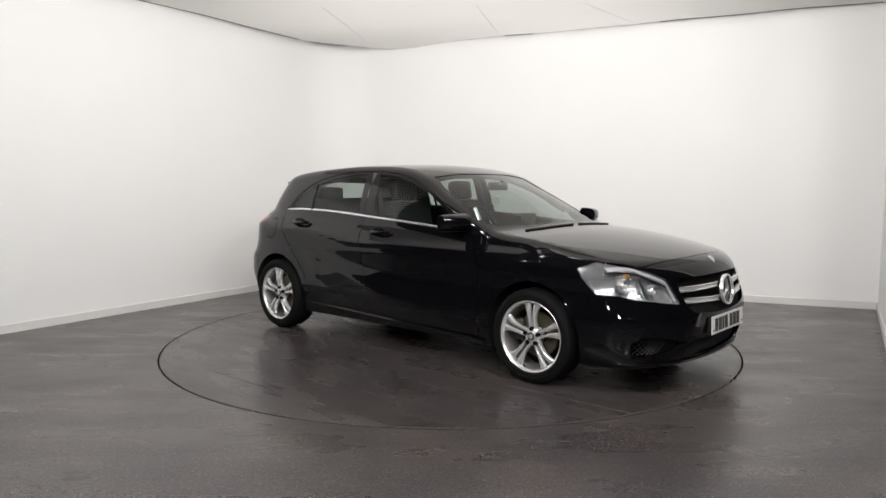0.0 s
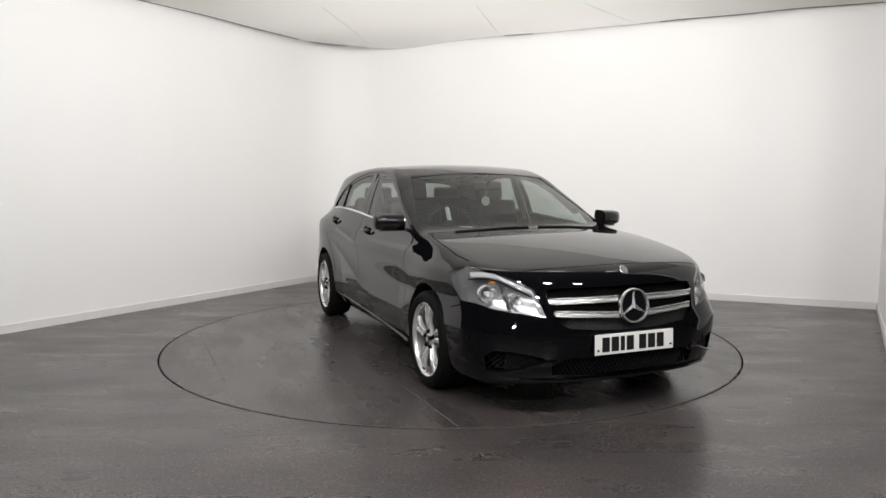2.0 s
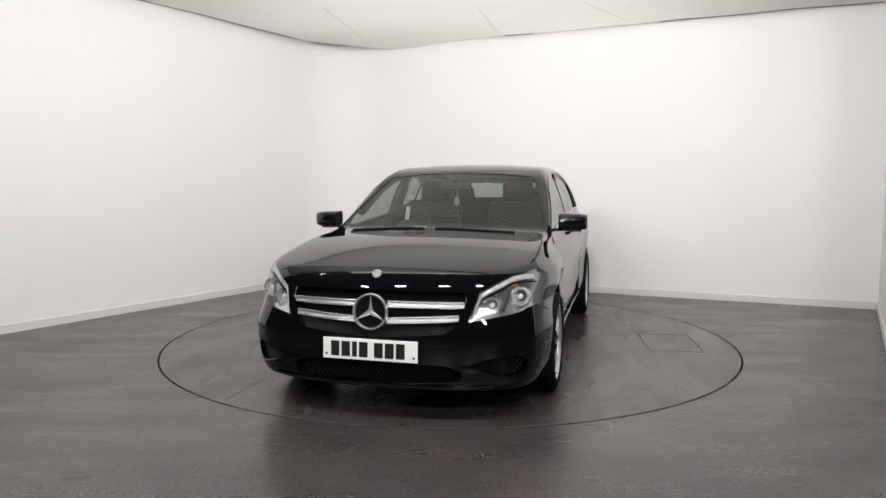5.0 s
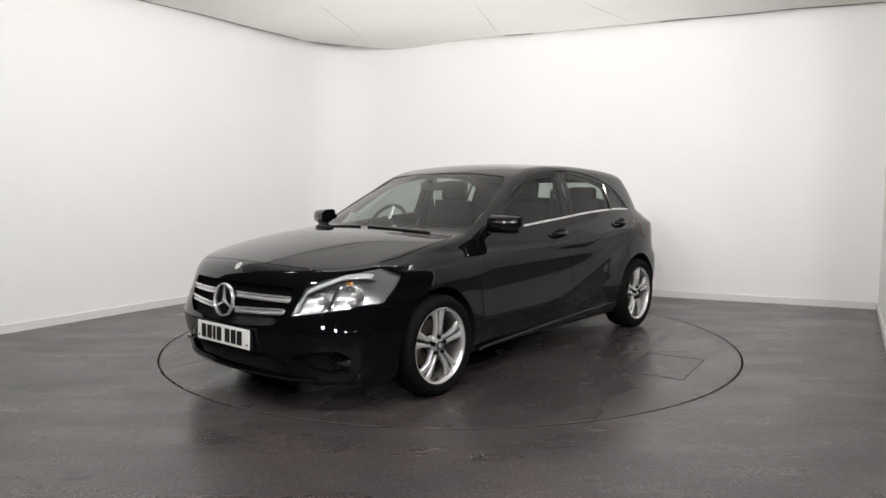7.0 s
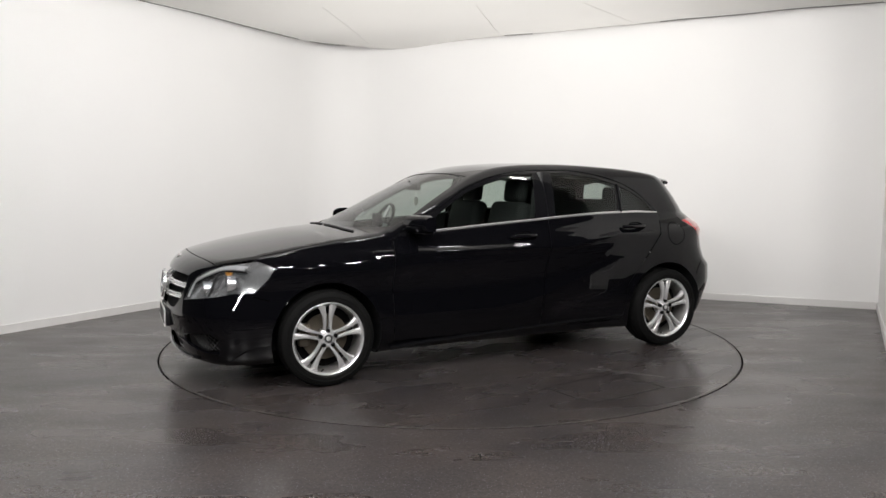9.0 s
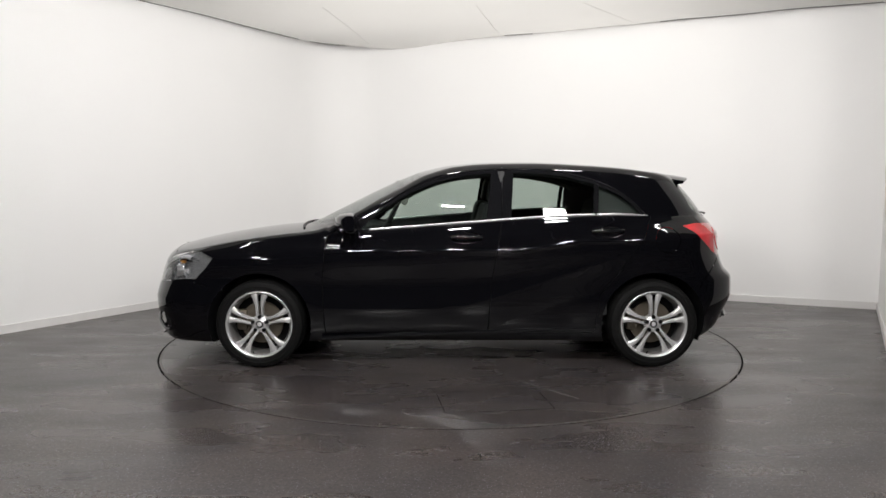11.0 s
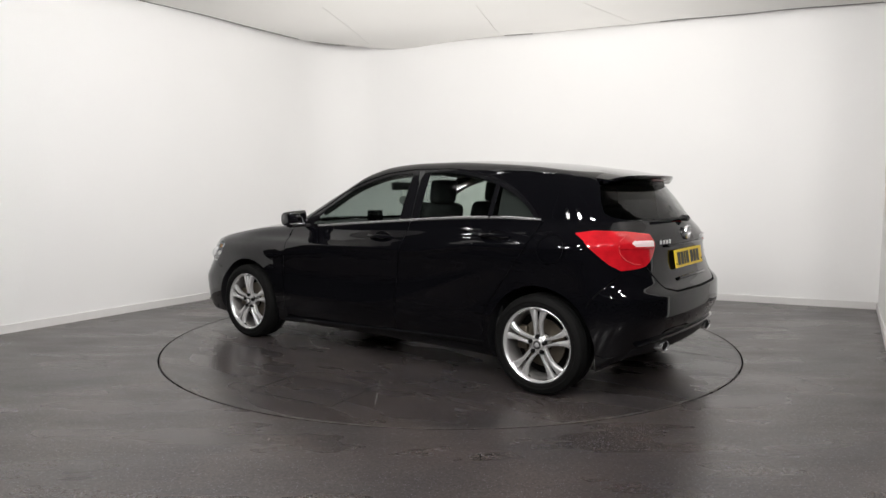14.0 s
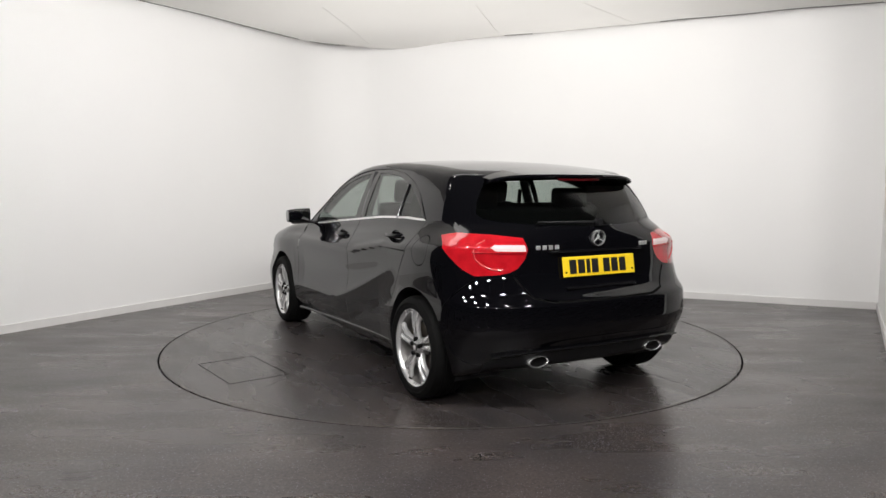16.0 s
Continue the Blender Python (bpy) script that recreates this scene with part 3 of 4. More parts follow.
def build_shell(car):
    g = body_grid()
    bm = bmesh.new()
    tag = bm.faces.layers.int.new("number")
    nr, nc = g.shape[:2]
    vs = [[None] * nc for _ in range(nr)]
    for i in range(nr):
        for j in range(nc):
            p = g[i, j]
            y = 0.0 if j in (0, nc - 1) else p[1]
            if i in (0, nr - 1):
                vs[i][j] = vs[i][0] if j else bm.verts.new((p[0], 0.0, p[2]))
            else:
                vs[i][j] = bm.verts.new((p[0], y, p[2]))
    for i in range(nr - 1):
        for j in range(nc - 1):
            ring = [vs[i][j], vs[i + 1][j], vs[i + 1][j + 1], vs[i][j + 1]]
            q = [v for k, v in enumerate(ring) if v is not ring[k - 1]]
            bm.faces.new(q)
    bonnet_side = [(1.15, 0.745), (1.34, 0.765), (1.60, 0.775), (1.74, 0.76)]
    bonnet_lip = [(1.90, 0.69), (1.985, 0.635), (2.016, 0.53), (2.052, 0.37), (2.075, 0.2), (2.083, 0.0)]
    front_door = [(0.905, 0.235), (0.92, 0.60), (0.885, 0.905), (0.80, 0.965), (0.526, 1.125), (0.326, 1.243), (0.128, 1.320), (-0.067, 1.358), (-0.322, 1.376), (-0.312, 1.0), (-0.24, 0.60), (-0.215, 0.235)]
    rear_door = [(-0.215, 0.235), (-0.24, 0.60), (-0.312, 1.0), (-0.322, 1.376), (-0.53, 1.378), (-0.76, 1.352), (-0.99, 1.293), (-1.15, 1.215), (-1.27, 1.12), (-1.335, 1.035), (-1.26, 0.87), (-1.12, 0.68), (-0.98, 0.50), (-0.945, 0.235)]
    cut(bm, tag, [("front", [(-0.1, 0.0), (1, 0.0), (1, 0.545), (0.50, 0.545), (0.54, 0.70), (0.40, 0.72), (-0.1, 0.728)]), ("long", [(1.70, 0.0), (2.5, 0.0), (2.5, 0.9), (1.73, 0.9), (1.73, 0.56)])], NUM["front_bumper"])
    cut(bm, tag, [("long", [(-1.64, 0.0), (-1.68, 0.50), (-1.82, 0.77), (-1.87, 0.62), (-2.3, 0.62), (-2.3, 0.0)])], NUM["rear_bumper"])
    cut(bm, tag, [("rear", [(-0.1, 0.622), (0.36, 0.626), (0.46, 0.65), (0.55, 0.77), (0.5, 1.0), (0.74, 1.10), (0.60, 1.315), (-0.1, 1.33)]), ("long", [(-1.58, 0.5), (-1.58, 1.4), (-2.3, 1.4), (-2.3, 0.5)])], NUM["tailgate"])
    cut(bm, tag, [("top", [(1.175, -0.1), (1.135, 0.35), (1.03, 0.70)] + bonnet_side + bonnet_lip + [(2.085, -0.1)])], NUM["bonnet"])
    cut(bm, tag, [("side", front_door)], NUM["front_door"])
    cut(bm, tag, [("side", rear_door)], NUM["rear_door"])
    cut(bm, tag, [("side", [(0.86, 0.92), (0.526, 1.108), (0.326, 1.226), (0.128, 1.303), (-0.067, 1.345), (-0.32, 1.364), (-0.53, 1.364), (-0.76, 1.338), (-0.99, 1.279), (-1.15, 1.198), (-1.25, 1.118), (-1.318, 1.04), (-0.836, 1.028), (-0.29, 0.998), (-0.067, 0.978), (0.57, 0.926)])], NUM["window_frame"])
    cut(bm, tag, [("side", [(0.66, 0.948), (0.526, 1.078), (0.326, 1.196), (0.128, 1.275), (-0.067, 1.32), (-0.245, 1.335), (-0.205, 1.006), (-0.067, 0.994)])], NUM["front_side_window"])
    cut(bm, tag, [("side", [(-0.375, 1.016), (-0.40, 1.338), (-0.53, 1.338), (-0.757, 1.312), (-0.955, 1.262), (-0.94, 1.04)])], NUM["rear_side_window"])
    cut(bm, tag, [("side", [(-0.975, 1.042), (-0.99, 1.25), (-1.134, 1.178), (-1.222, 1.11), (-1.275, 1.048)])], NUM["quarter_window"])
    cut(bm, tag, [("front", [(-0.1, 0.966), (0.40, 0.967), (0.65, 0.976), (0.725, 0.995), (0.69, 1.07), (0.565, 1.315), (0.30, 1.340), (-0.1, 1.346)]), ("long", [(0.1, 0.9), (1.3, 0.9), (1.3, 1.4), (0.1, 1.4)])], NUM["windscreen"])
    cut(bm, tag, [("rear", [(-0.1, 1.015), (0.34, 1.03), (0.56, 1.05), (0.615, 1.065), (0.635, 1.09), (0.61, 1.16), (0.535, 1.268), (-0.1, 1.285)]), ("long", [(-1.58, 0.9), (-1.58, 1.4), (-2.3, 1.4), (-2.3, 0.9)])], NUM["rear_window"])
    cut(bm, tag, [("front", [(0.50, 0.55), (0.545, 0.695), (0.60, 0.728), (0.65, 0.754), (0.70, 0.782), (0.95, 0.84), (0.95, 0.62), (0.79, 0.608), (0.74, 0.588), (0.66, 0.575)]), ("side", [(1.66, 0.76), (1.74, 0.79), (1.85, 0.83), (2.2, 0.83), (2.2, 0.5), (1.85, 0.5), (1.80, 0.60), (1.71, 0.69)])], NUM["headlight_lens"])
    cut(bm, tag, [("rear", [(0.455, 0.90), (0.468, 0.965), (0.62, 0.985), (0.95, 1.0), (0.95, 0.75), (0.70, 0.768), (0.62, 0.772), (0.56, 0.782), (0.515, 0.805), (0.478, 0.845)]), ("side", [(-1.55, 0.975), (-1.62, 0.935), (-1.76, 0.80), (-1.82, 0.76), (-2.2, 0.76), (-2.2, 1.0), (-1.70, 1.0)])], NUM["tail_light"])
    cut(bm, tag, [("rear", [(0.466, 0.893), (0.47, 0.928), (0.63, 0.932), (0.655, 0.918), (0.63, 0.898)])], NUM["reversing_lens"], (9,))
    cut(bm, tag, [("front", [(-0.1, 0.706), (0.40, 0.700), (0.475, 0.694), (0.488, 0.66), (0.456, 0.546), (0.42, 0.51), (0.385, 0.492), (0.205, 0.476), (-0.1, 0.466)])], NUM["hole"])
    cut(bm, tag, [("front", [(-0.1, 0.335), (0.39, 0.325), (0.47, 0.29), (0.46, 0.235), (-0.1, 0.212)])], NUM["hole"])
    cut(bm, tag, [("front", [(0.50, 0.328), (0.58, 0.352), (0.67, 0.368), (0.75, 0.370), (0.785, 0.335), (0.775, 0.268), (0.71, 0.262), (0.61, 0.292)])], NUM["hole"])
    cut(bm, tag, [("rear", [(-0.1, 0.0), (0.66, 0.0), (0.70, 0.30), (0.60, 0.355), (-0.1, 0.365)])], NUM["diffuser"])
    for x, r in WHEELS:
        ring = [(x + r * math.cos(2 * math.pi * k / 44), HUB_Z + r * math.sin(2 * math.pi * k / 44)) for k in range(44)]
        cut(bm, tag, [("side", ring)], NUM["hole"])
    gap = NUM["panel_gap"]
    solid = (0, 1, 2, 3, 11, 12, 13, 17)
    cut(bm, tag, [("side", strip(front_door[:4]))], gap, solid)
    cut(bm, tag, [("side", strip(rear_door[:4]))], gap, solid)
    cut(bm, tag, [("side", strip(rear_door[9:]))], gap, solid)
    cut(bm, tag, [("side", strip([(0.905, 0.235), (-0.945, 0.235)]))], gap, solid)
    cut(bm, tag, [("top", strip([(1.03, 0.70)] + bonnet_side))], gap, solid)
    cut(bm, tag, [("top", strip(bonnet_lip[1:]))], gap, solid)
    cut(bm, tag, [("side", strip([(1.70, 0.56), (1.80, 0.59)]))], gap, solid)
    cut(bm, tag, [("rear", strip([(-0.1, 0.622), (0.36, 0.626), (0.46, 0.65), (0.55, 0.77)], 0.012))], gap, solid)
    cut(bm, tag, [("side", strip([(-1.66, 0.55), (-1.68, 0.60), (-1.82, 0.75)]))], gap, solid)
    fuel = [(-1.43 + 0.085 * math.cos(2 * math.pi * k / 20), 0.88 + 0.085 * math.sin(2 * math.pi * k / 20)) for k in range(21)]
    cut(bm, tag, [("side", strip(fuel, 0.005))], gap, solid)
    bmesh.ops.delete(bm, geom=[f for f in bm.faces if f[tag] == NUM["hole"]], context="FACES")

    names = {v: k for k, v in NUM.items()}
    mats = dict(front_side_window=M_GLASS, rear_side_window=M_GLASS, quarter_window=M_GLASS, windscreen=M_SCREEN, rear_window=M_REAR, headlight_lens=M_LENS, tail_light=M_RED, reversing_lens=M_CLEAR, panel_gap=M_SLOT, window_frame=M_TRIM, diffuser=M_PLASTIC)
    whole = {"body_shell", "bonnet", "windscreen", "rear_window", "tailgate", "front_bumper", "rear_bumper", "diffuser"}
    made = {}
    for number in sorted({f[tag] for f in bm.faces}):
        name = names[number]
        faces = [f for f in bm.faces if f[tag] == number]
        index, cos = {}, []
        for f in faces:
            for v in f.verts:
                if v not in index:
                    index[v] = len(cos)
                    cos.append(v.co[:])
        polys = [[index[v] for v in f.verts] for f in faces]
        pts = np.array(cos)
        nor = slope(pts)
        if name == "panel_gap":
            pts = pts - nor * 0.007
        elif name in ("front_side_window", "rear_side_window", "quarter_window", "windscreen", "rear_window"):
            pts = pts - nor * 0.004
        for sides in (((1, -1),) if name in whole else ((1,), (-1,))):
            P, N, F = [], [], []
            for s in sides:
                spot = []
                for i, ((x, y, z), (a, b, c)) in enumerate(zip(pts, nor)):
                    if s < 0 and len(sides) == 2 and abs(y) < 1e-6:
                        spot.append(i)
                        continue
                    spot.append(len(P))
                    P.append((x, y * s, z))
                    N.append((a, b * s, c))
                F += [[spot[i] for i in (q if s < 0 else q[::-1])] for q in polys]
            me = bpy.data.meshes.new(name)
            me.from_pydata(P, [], F)
            me.validate()
            me.materials.append(mats.get(name, M_PAINT))
            for q in me.polygons:
                q.use_smooth = True
            me.normals_split_custom_set_from_vertices(N)
            ob = new(name, me)
            ob.parent = car
            made.setdefault(name, []).append(ob)
    bm.free()
    return made


TURN = [(t, -41.45 - 12.7152 * t + 0.016577 * t * t) for t in range(17)]
OFF = Vector((-0.0385, 0.1518, 0))


def reach(org, way, far=2.6):
    """Distance from a point inside along a way to the body's skin."""
    o, w = np.array(org, float), np.array(way, float)
    lo, hi = 0.0, far
    for _ in range(16):
        mid = (lo + hi) / 2
        if field(o + w * mid) < 0:
            lo = mid
        else:
            hi = mid
    return lo


def side_y(x, z):
    return reach((x, 0, z), (0, 1, 0))


def front_x(y, z):
    return 1.3 + reach((1.3, y, z), (1, 0, 0))


def rear_x(y, z):
    return -1.2 - reach((-1.2, y, z), (-1, 0, 0))


def top_z(x, y):
    return 0.7 + reach((x, y, 0.7), (0, 0, 1))


def build_wheel(x, side, car):
    """Tyre, rim with five split spokes, hub, brake disc; outer face towards side."""
    wheel = empty("wheel", pose(x, side * 0.775, HUB_Z, 0, 0, 0 if side > 0 else 180))
    wheel.parent = car
    R = HUB_Z
    tyre = [(0.212, -0.105), (0.235, -0.112), (0.268, -0.112), (R - 0.012, -0.100), (R - 0.002, -0.075), (R, -0.05), (R - 0.004, -0.046), (R - 0.004, -0.040), (R, -0.036), (R, -0.006), (R - 0.005, -0.003), (R - 0.005, 0.003), (R, 0.006), (R, 0.036), (R - 0.004, 0.040), (R - 0.004, 0.046), (R, 0.05), (R - 0.002, 0.075), (R - 0.012, 0.098), (0.276, 0.107), (0.262, 0.111), (0.258, 0.108), (0.240, 0.108), (0.232, 0.103), (0.222, 0.092)]
    part("tyre", lathe(tyre, 64), M_TYRE, wheel, "black rubber tyre with moulded sidewall", angle=25)
    rim = [(0.211, 0.078), (0.213, 0.088), (0.219, 0.096), (0.226, 0.101), (0.231, 0.098), (0.226, 0.088)]
    part("rim", lathe(rim, 64), M_ALLOY, wheel, "polished silver alloy rim")
    # the barrel's dark colour stands for shade behind the spokes
    part("rim_barrel", lathe([(0.205, -0.095), (0.198, -0.06), (0.195, 0.02), (0.202, 0.066), (0.2105, 0.079)], 48), M_BARREL, wheel, "shaded grey inner rim barrel")
    hub = [(0.062, 0.02), (0.062, 0.062), (0.052, 0.074), (0.040, 0.078), (0.033, 0.078), (0.033, 0.080), (0.028, 0.084), (0.0005, 0.086)]
    part("hub", lathe(hub, 32), M_ALLOY, wheel)
    part("centre_cap", lathe([(0.026, 0.0845), (0.022, 0.0885), (0.0005, 0.0895)], 24), M_CABIN, wheel, "dark centre cap")
    part("cap_badge", lathe([(0.015, 0.0892), (0.012, 0.0905), (0.0005, 0.0905)], 20), M_SATIN, wheel)
    part("brake_disc", lathe([(0.06, -0.01), (0.145, -0.01), (0.145, 0.004), (0.06, 0.004)], 40), M_BRAKE, wheel, "brown-tinged iron brake disc")
    part("brake_caliper", box((0.07, 0.06, 0.14), (0.135, 0.0, 0.02), 0.012), M_BRAKE, wheel)
    part("backing", lathe([(0.205, -0.03), (0.0005, -0.03)], 32), M_SLOT, wheel)
    for k in range(5):
        a0 = math.pi / 2 + 2 * math.pi * k / 5
        for s in (-1, 1):
            bm = bmesh.new()
            rings = []
            for q in range(9):
                u = q / 8
                r = 0.045 + u * 0.169
                ang = a0 + s * (0.020 / max(r, 0.05) * (1 - u) * 0.9 + (0.155 * u**1.7 + 0.035))
                wdt = 0.0100 + 0.007 * abs(u - 0.2) + 0.012 * u**5
                yo = 0.072 + 0.012 * math.sin(math.pi * u) + 0.010 * u
                dep = 0.030 - 0.006 * u
                c = Vector((math.cos(ang) * r, 0, math.sin(ang) * r))
                t = Vector((-math.sin(ang), 0, math.cos(ang)))
                sec = [(-wdt, -dep), (-wdt, -0.008), (-wdt * 0.55, 0.0), (wdt * 0.55, 0.0), (wdt, -0.008), (wdt, -dep)]
                rings.append([bm.verts.new(c + t * e + Vector((0, yo + f, 0))) for e, f in sec])
            for p, n in zip(rings, rings[1:]):
                for i in range(6):
                    bm.faces.new((p[i], p[(i + 1) % 6], n[(i + 1) % 6], n[i]))
            bm.faces.new(rings[0])
            bm.faces.new(rings[-1])
            bmesh.ops.recalc_face_normals(bm, faces=bm.faces)
            part("spoke", bm, M_ALLOY, wheel, angle=50)
        # raised black stud stands in for the shade of a bolt hole
        m = Matrix.Translation((math.cos(a0) * 0.049, 0, math.sin(a0) * 0.049))
        part("dark_bolt_hole", capped([(0.0125, 0.05), (0.0125, 0.090), (0.010, 0.0915)], 10, "y", m), M_SLOT, wheel)
    av = -1.35
    part("valve", tube([(math.cos(av) * 0.205, 0.085, math.sin(av) * 0.205), (math.cos(av) * 0.19, 0.105, math.sin(av) * 0.19)], 0.0045), M_SLOT, wheel)
    return wheel


def build_arch(x, r, side, car):
    bm = bmesh.new()
    n, rings = 40, []
    for y, k in ((0.50, 0.99), (0.70, 1.0), (None, 1.0)):
        ring = []
        for i in range(n + 1):
            a = math.pi * (-0.12 + 1.24 * i / n)
            px, pz = x + (r + 0.004) * k * math.cos(a), max(HUB_Z + (r + 0.004) * k * math.sin(a), 0.17)
            yy = y if y else side_y(px, max(pz, 0.2)) - 0.004
            ring.append(bm.verts.new((px, side * yy, pz)))
        rings.append(ring)
    for p, q in zip(rings, rings[1:]):
        for i in range(n):
            bm.faces.new((p[i], p[i + 1], q[i + 1], q[i]))
    bm.faces.new(rings[0])
    part("wheel_arch_liner", bm, M_PLASTIC, car, "black plastic wheel arch liner")


def plate(name, centre, tilt, facing, mat, car, label):
    """Number plate with dark characters as plain bars."""
    m = Matrix.Translation(centre) @ Matrix.Rotation(radians(90 if facing > 0 else -90), 4, "Z") @ Matrix.Rotation(radians(tilt), 4, "X")
    pl = part(name, box((0.520, 0.006, 0.111), (0, 0, 0), 0.002, 1), mat, car, label, smooth=False)
    pl.matrix_basis = m
    x = -0.215
    for k in range(7):
        w = 0.026 if k == 2 else 0.047
        part("character_bar", box((w, 0.003, 0.078), (x + w / 2, -0.0035, 0)), M_INK, pl, smooth=False)
        x += w + (0.036 if k == 3 else 0.0125)
    for sx in (-0.24, 0.24):
        part("screw_cap", capped([(0.006, -0.0055), (0.006, -0.002)], 12, "y", Matrix.Translation((sx, 0, -0.03))), M_SLOT, pl)
    return pl


def emblem(name, centre, radius, facing, disc, car, tilt=0.0):
    """Chrome ring with three tapering arms."""
    m = Matrix.Translation(centre) @ Matrix.Rotation(radians(-90 if facing > 0 else 90), 4, "Z") @ Matrix.Rotation(radians(tilt), 4, "X")
    e = part(name, lathe([(radius, -0.004), (radius, 0.008), (radius * 0.96, 0.015), (radius * 0.89, 0.015), (radius * 0.85, 0.006), (radius * 0.85, -0.004)], 56), M_CHROME, car, "round chrome emblem ring")
    e.matrix_basis = m
    for k in range(3):
        a = math.pi / 2 + 2 * math.pi * k / 3
        d, t = Vector((math.cos(a), 0, math.sin(a))), Vector((-math.sin(a), 0, math.cos(a)))
        bm = bmesh.new()
        w0, l = radius * 0.15, radius * 0.88
        b0 = [bm.verts.new(t * w0 + Vector((0, 0.0, 0))), bm.verts.new(-t * w0), bm.verts.new(d * l - t * 0.002), bm.verts.new(d * l + t * 0.002)]
        c0, c1 = bm.verts.new(Vector((0, 0.014, 0))), bm.verts.new(d * l + Vector((0, 0.012, 0)))
        bm.faces.new((b0[0], c0, c1, b0[3]))
        bm.faces.new((c0, b0[1], b0[2], c1))
        bm.faces.new((b0[0], b0[1], c0))
        part("emblem_arm", bm, M_CHROME, e, smooth=False)
    if disc:
        part("emblem_disc", lathe([(radius * 0.88, 0.001), (0.0005, 0.001)], 40), M_TRIM, e)
    return e


def build_front(car):
    gr = empty("grille", pose(0, 0, 0))
    gr.parent = car
    bm = bmesh.new()
    n = 24
    rows = []
    for z in (0.44, 0.50, 0.56, 0.62, 0.71):
        rows.append([bm.verts.new((front_x(y, z) - 0.05, y, z)) for y in np.linspace(-0.49, 0.49, n)])
    for p, q in zip(rows, rows[1:]):
        for i in range(n - 1):
            bm.faces.new((p[i], p[i + 1], q[i + 1], q[i]))
    part("grille_backing", bm, M_SLOT, gr)
    for z_in, z_out, y1 in ((0.637, 0.632, 0.472), (0.552, 0.567, 0.448)):
        for s in (-1, 1):
            ys = np.linspace(0.085, y1, 14)
            mids = [z_in + (z_out - z_in) * (y - 0.085) / (y1 - 0.085) for y in ys]
            for dz, rad, inset, mat, nm in ((0.0125, 0.0062, 0.010, M_CHROME, "grille_bar"), (-0.0125, 0.0062, 0.010, M_CHROME, "grille_bar"), (0.0, 0.0105, 0.020, M_SATIN, "bar_inlay")):
                part(nm, tube([(front_x(y, z) - inset, s * y, z + dz) for y, z in zip(ys, mids)], rad, 8, 1.2), mat, gr)
    # mesh behind the lower bars and in the openings
    for z0, z1, y1, inset, step in ((0.462, 0.54, 0.42, 0.03, 0.018), (0.218, 0.332, 0.46, 0.035, 0.026)):
        bm = bmesh.new()
        k = int(2 * y1 / step)
        for i in range(k + 1):
            for s in (-1, 1):
                y0 = -y1 + i * step
                ya, yb = y0, y0 + s * (z1 - z0) * 0.8
                if abs(yb) > y1 + 0.02:
                    continue
                tube([(front_x(ya, z0) - inset, ya, z0), (front_x(yb, z1) - inset, yb, z1)], 0.003, 4, bm=bm)
        part("grille_mesh", bm, M_PLASTIC, gr, smooth=False)["kind"] = "stuff"
    bm = bmesh.new()
    rows = [[bm.verts.new((front_x(y, z) - 0.07, y, z)) for y in np.linspace(-0.5, 0.5, n)] for z in (0.205, 0.27, 0.34)]
    for p, q in zip(rows, rows[1:]):
        for i in range(n - 1):
            bm.faces.new((p[i], p[i + 1], q[i + 1], q[i]))
    part("intake_backing", bm, M_SLOT, gr)
    for s in (-1, 1):
        bm = bmesh.new()
        rows = [[bm.verts.new((front_x(y, z) - 0.045, s * y, z)) for y in np.linspace(0.48, 0.79, 12)] for z in (0.24, 0.30, 0.385)]
        for p, q in zip(rows, rows[1:]):
            for i in range(7):
                bm.faces.new((p[i], p[i + 1], q[i + 1], q[i]))
        part("side_intake", bm, M_PLASTIC, gr)
        bm = bmesh.new()
        for i in range(11):
            for d in (-1, 1):
                y0 = 0.56 + i * 0.024
                y1 = y0 + d * 0.075
                if 0.55 < y1 < 0.785 and y0 < 0.785:
                    tube([(front_x(y0, 0.265) - 0.035, s * y0, 0.265), (front_x(y1, 0.36) - 0.035, s * y1, 0.36)], 0.003, 4, bm=bm)
        wing = [(front_x(y, z) + 0.002, s * y, z) for y, z in ((0.45, 0.318), (0.52, 0.312), (0.60, 0.283), (0.68, 0.258), (0.72, 0.252), (0.77, 0.256))]
        part("bumper_wing", tube(wing, 0.009, 8, 1.3), M_PAINT, gr, "gloss black bumper wing under the side intake")
        part("side_intake_mesh", bm, M_PLASTIC, gr, smooth=False)["kind"] = "stuff"
    lip = [(front_x(y, 0.20) + 0.006, y, 0.198 + 0.035 * max(0, abs(y) - 0.45)) for y in np.linspace(-0.62, 0.62, 30)]
    part("front_lip", tube(lip, 0.008, 8, 1.6), M_TRIM, car, "gloss black splitter lip")
    xs = front_x(0, 0.60)
    emblem("front_emblem", (xs + 0.006, 0, 0.597), 0.097, 1, True, car, 6)
    zb = 0.785
    part("bonnet_badge", capped([(0.026, -0.002), (0.026, 0.003), (0.022, 0.006)], 24, "z", Matrix.Translation((front_x(0, 0.77) - 0.012, 0, zb - 0.003)) @ Matrix.Rotation(radians(52), 4, "Y")), M_CHROME, car, "small round chrome badge")
    plate("front_number_plate", (front_x(0.2, 0.40) + 0.022, 0, 0.400), -2, 1, M_PLATE_W, car, "white number plate with dark characters")
    part("plate_plinth", box((0.03, 0.50, 0.10), (front_x(0.2, 0.40) + 0.002, 0, 0.395), 0.008), M_PLASTIC, car)
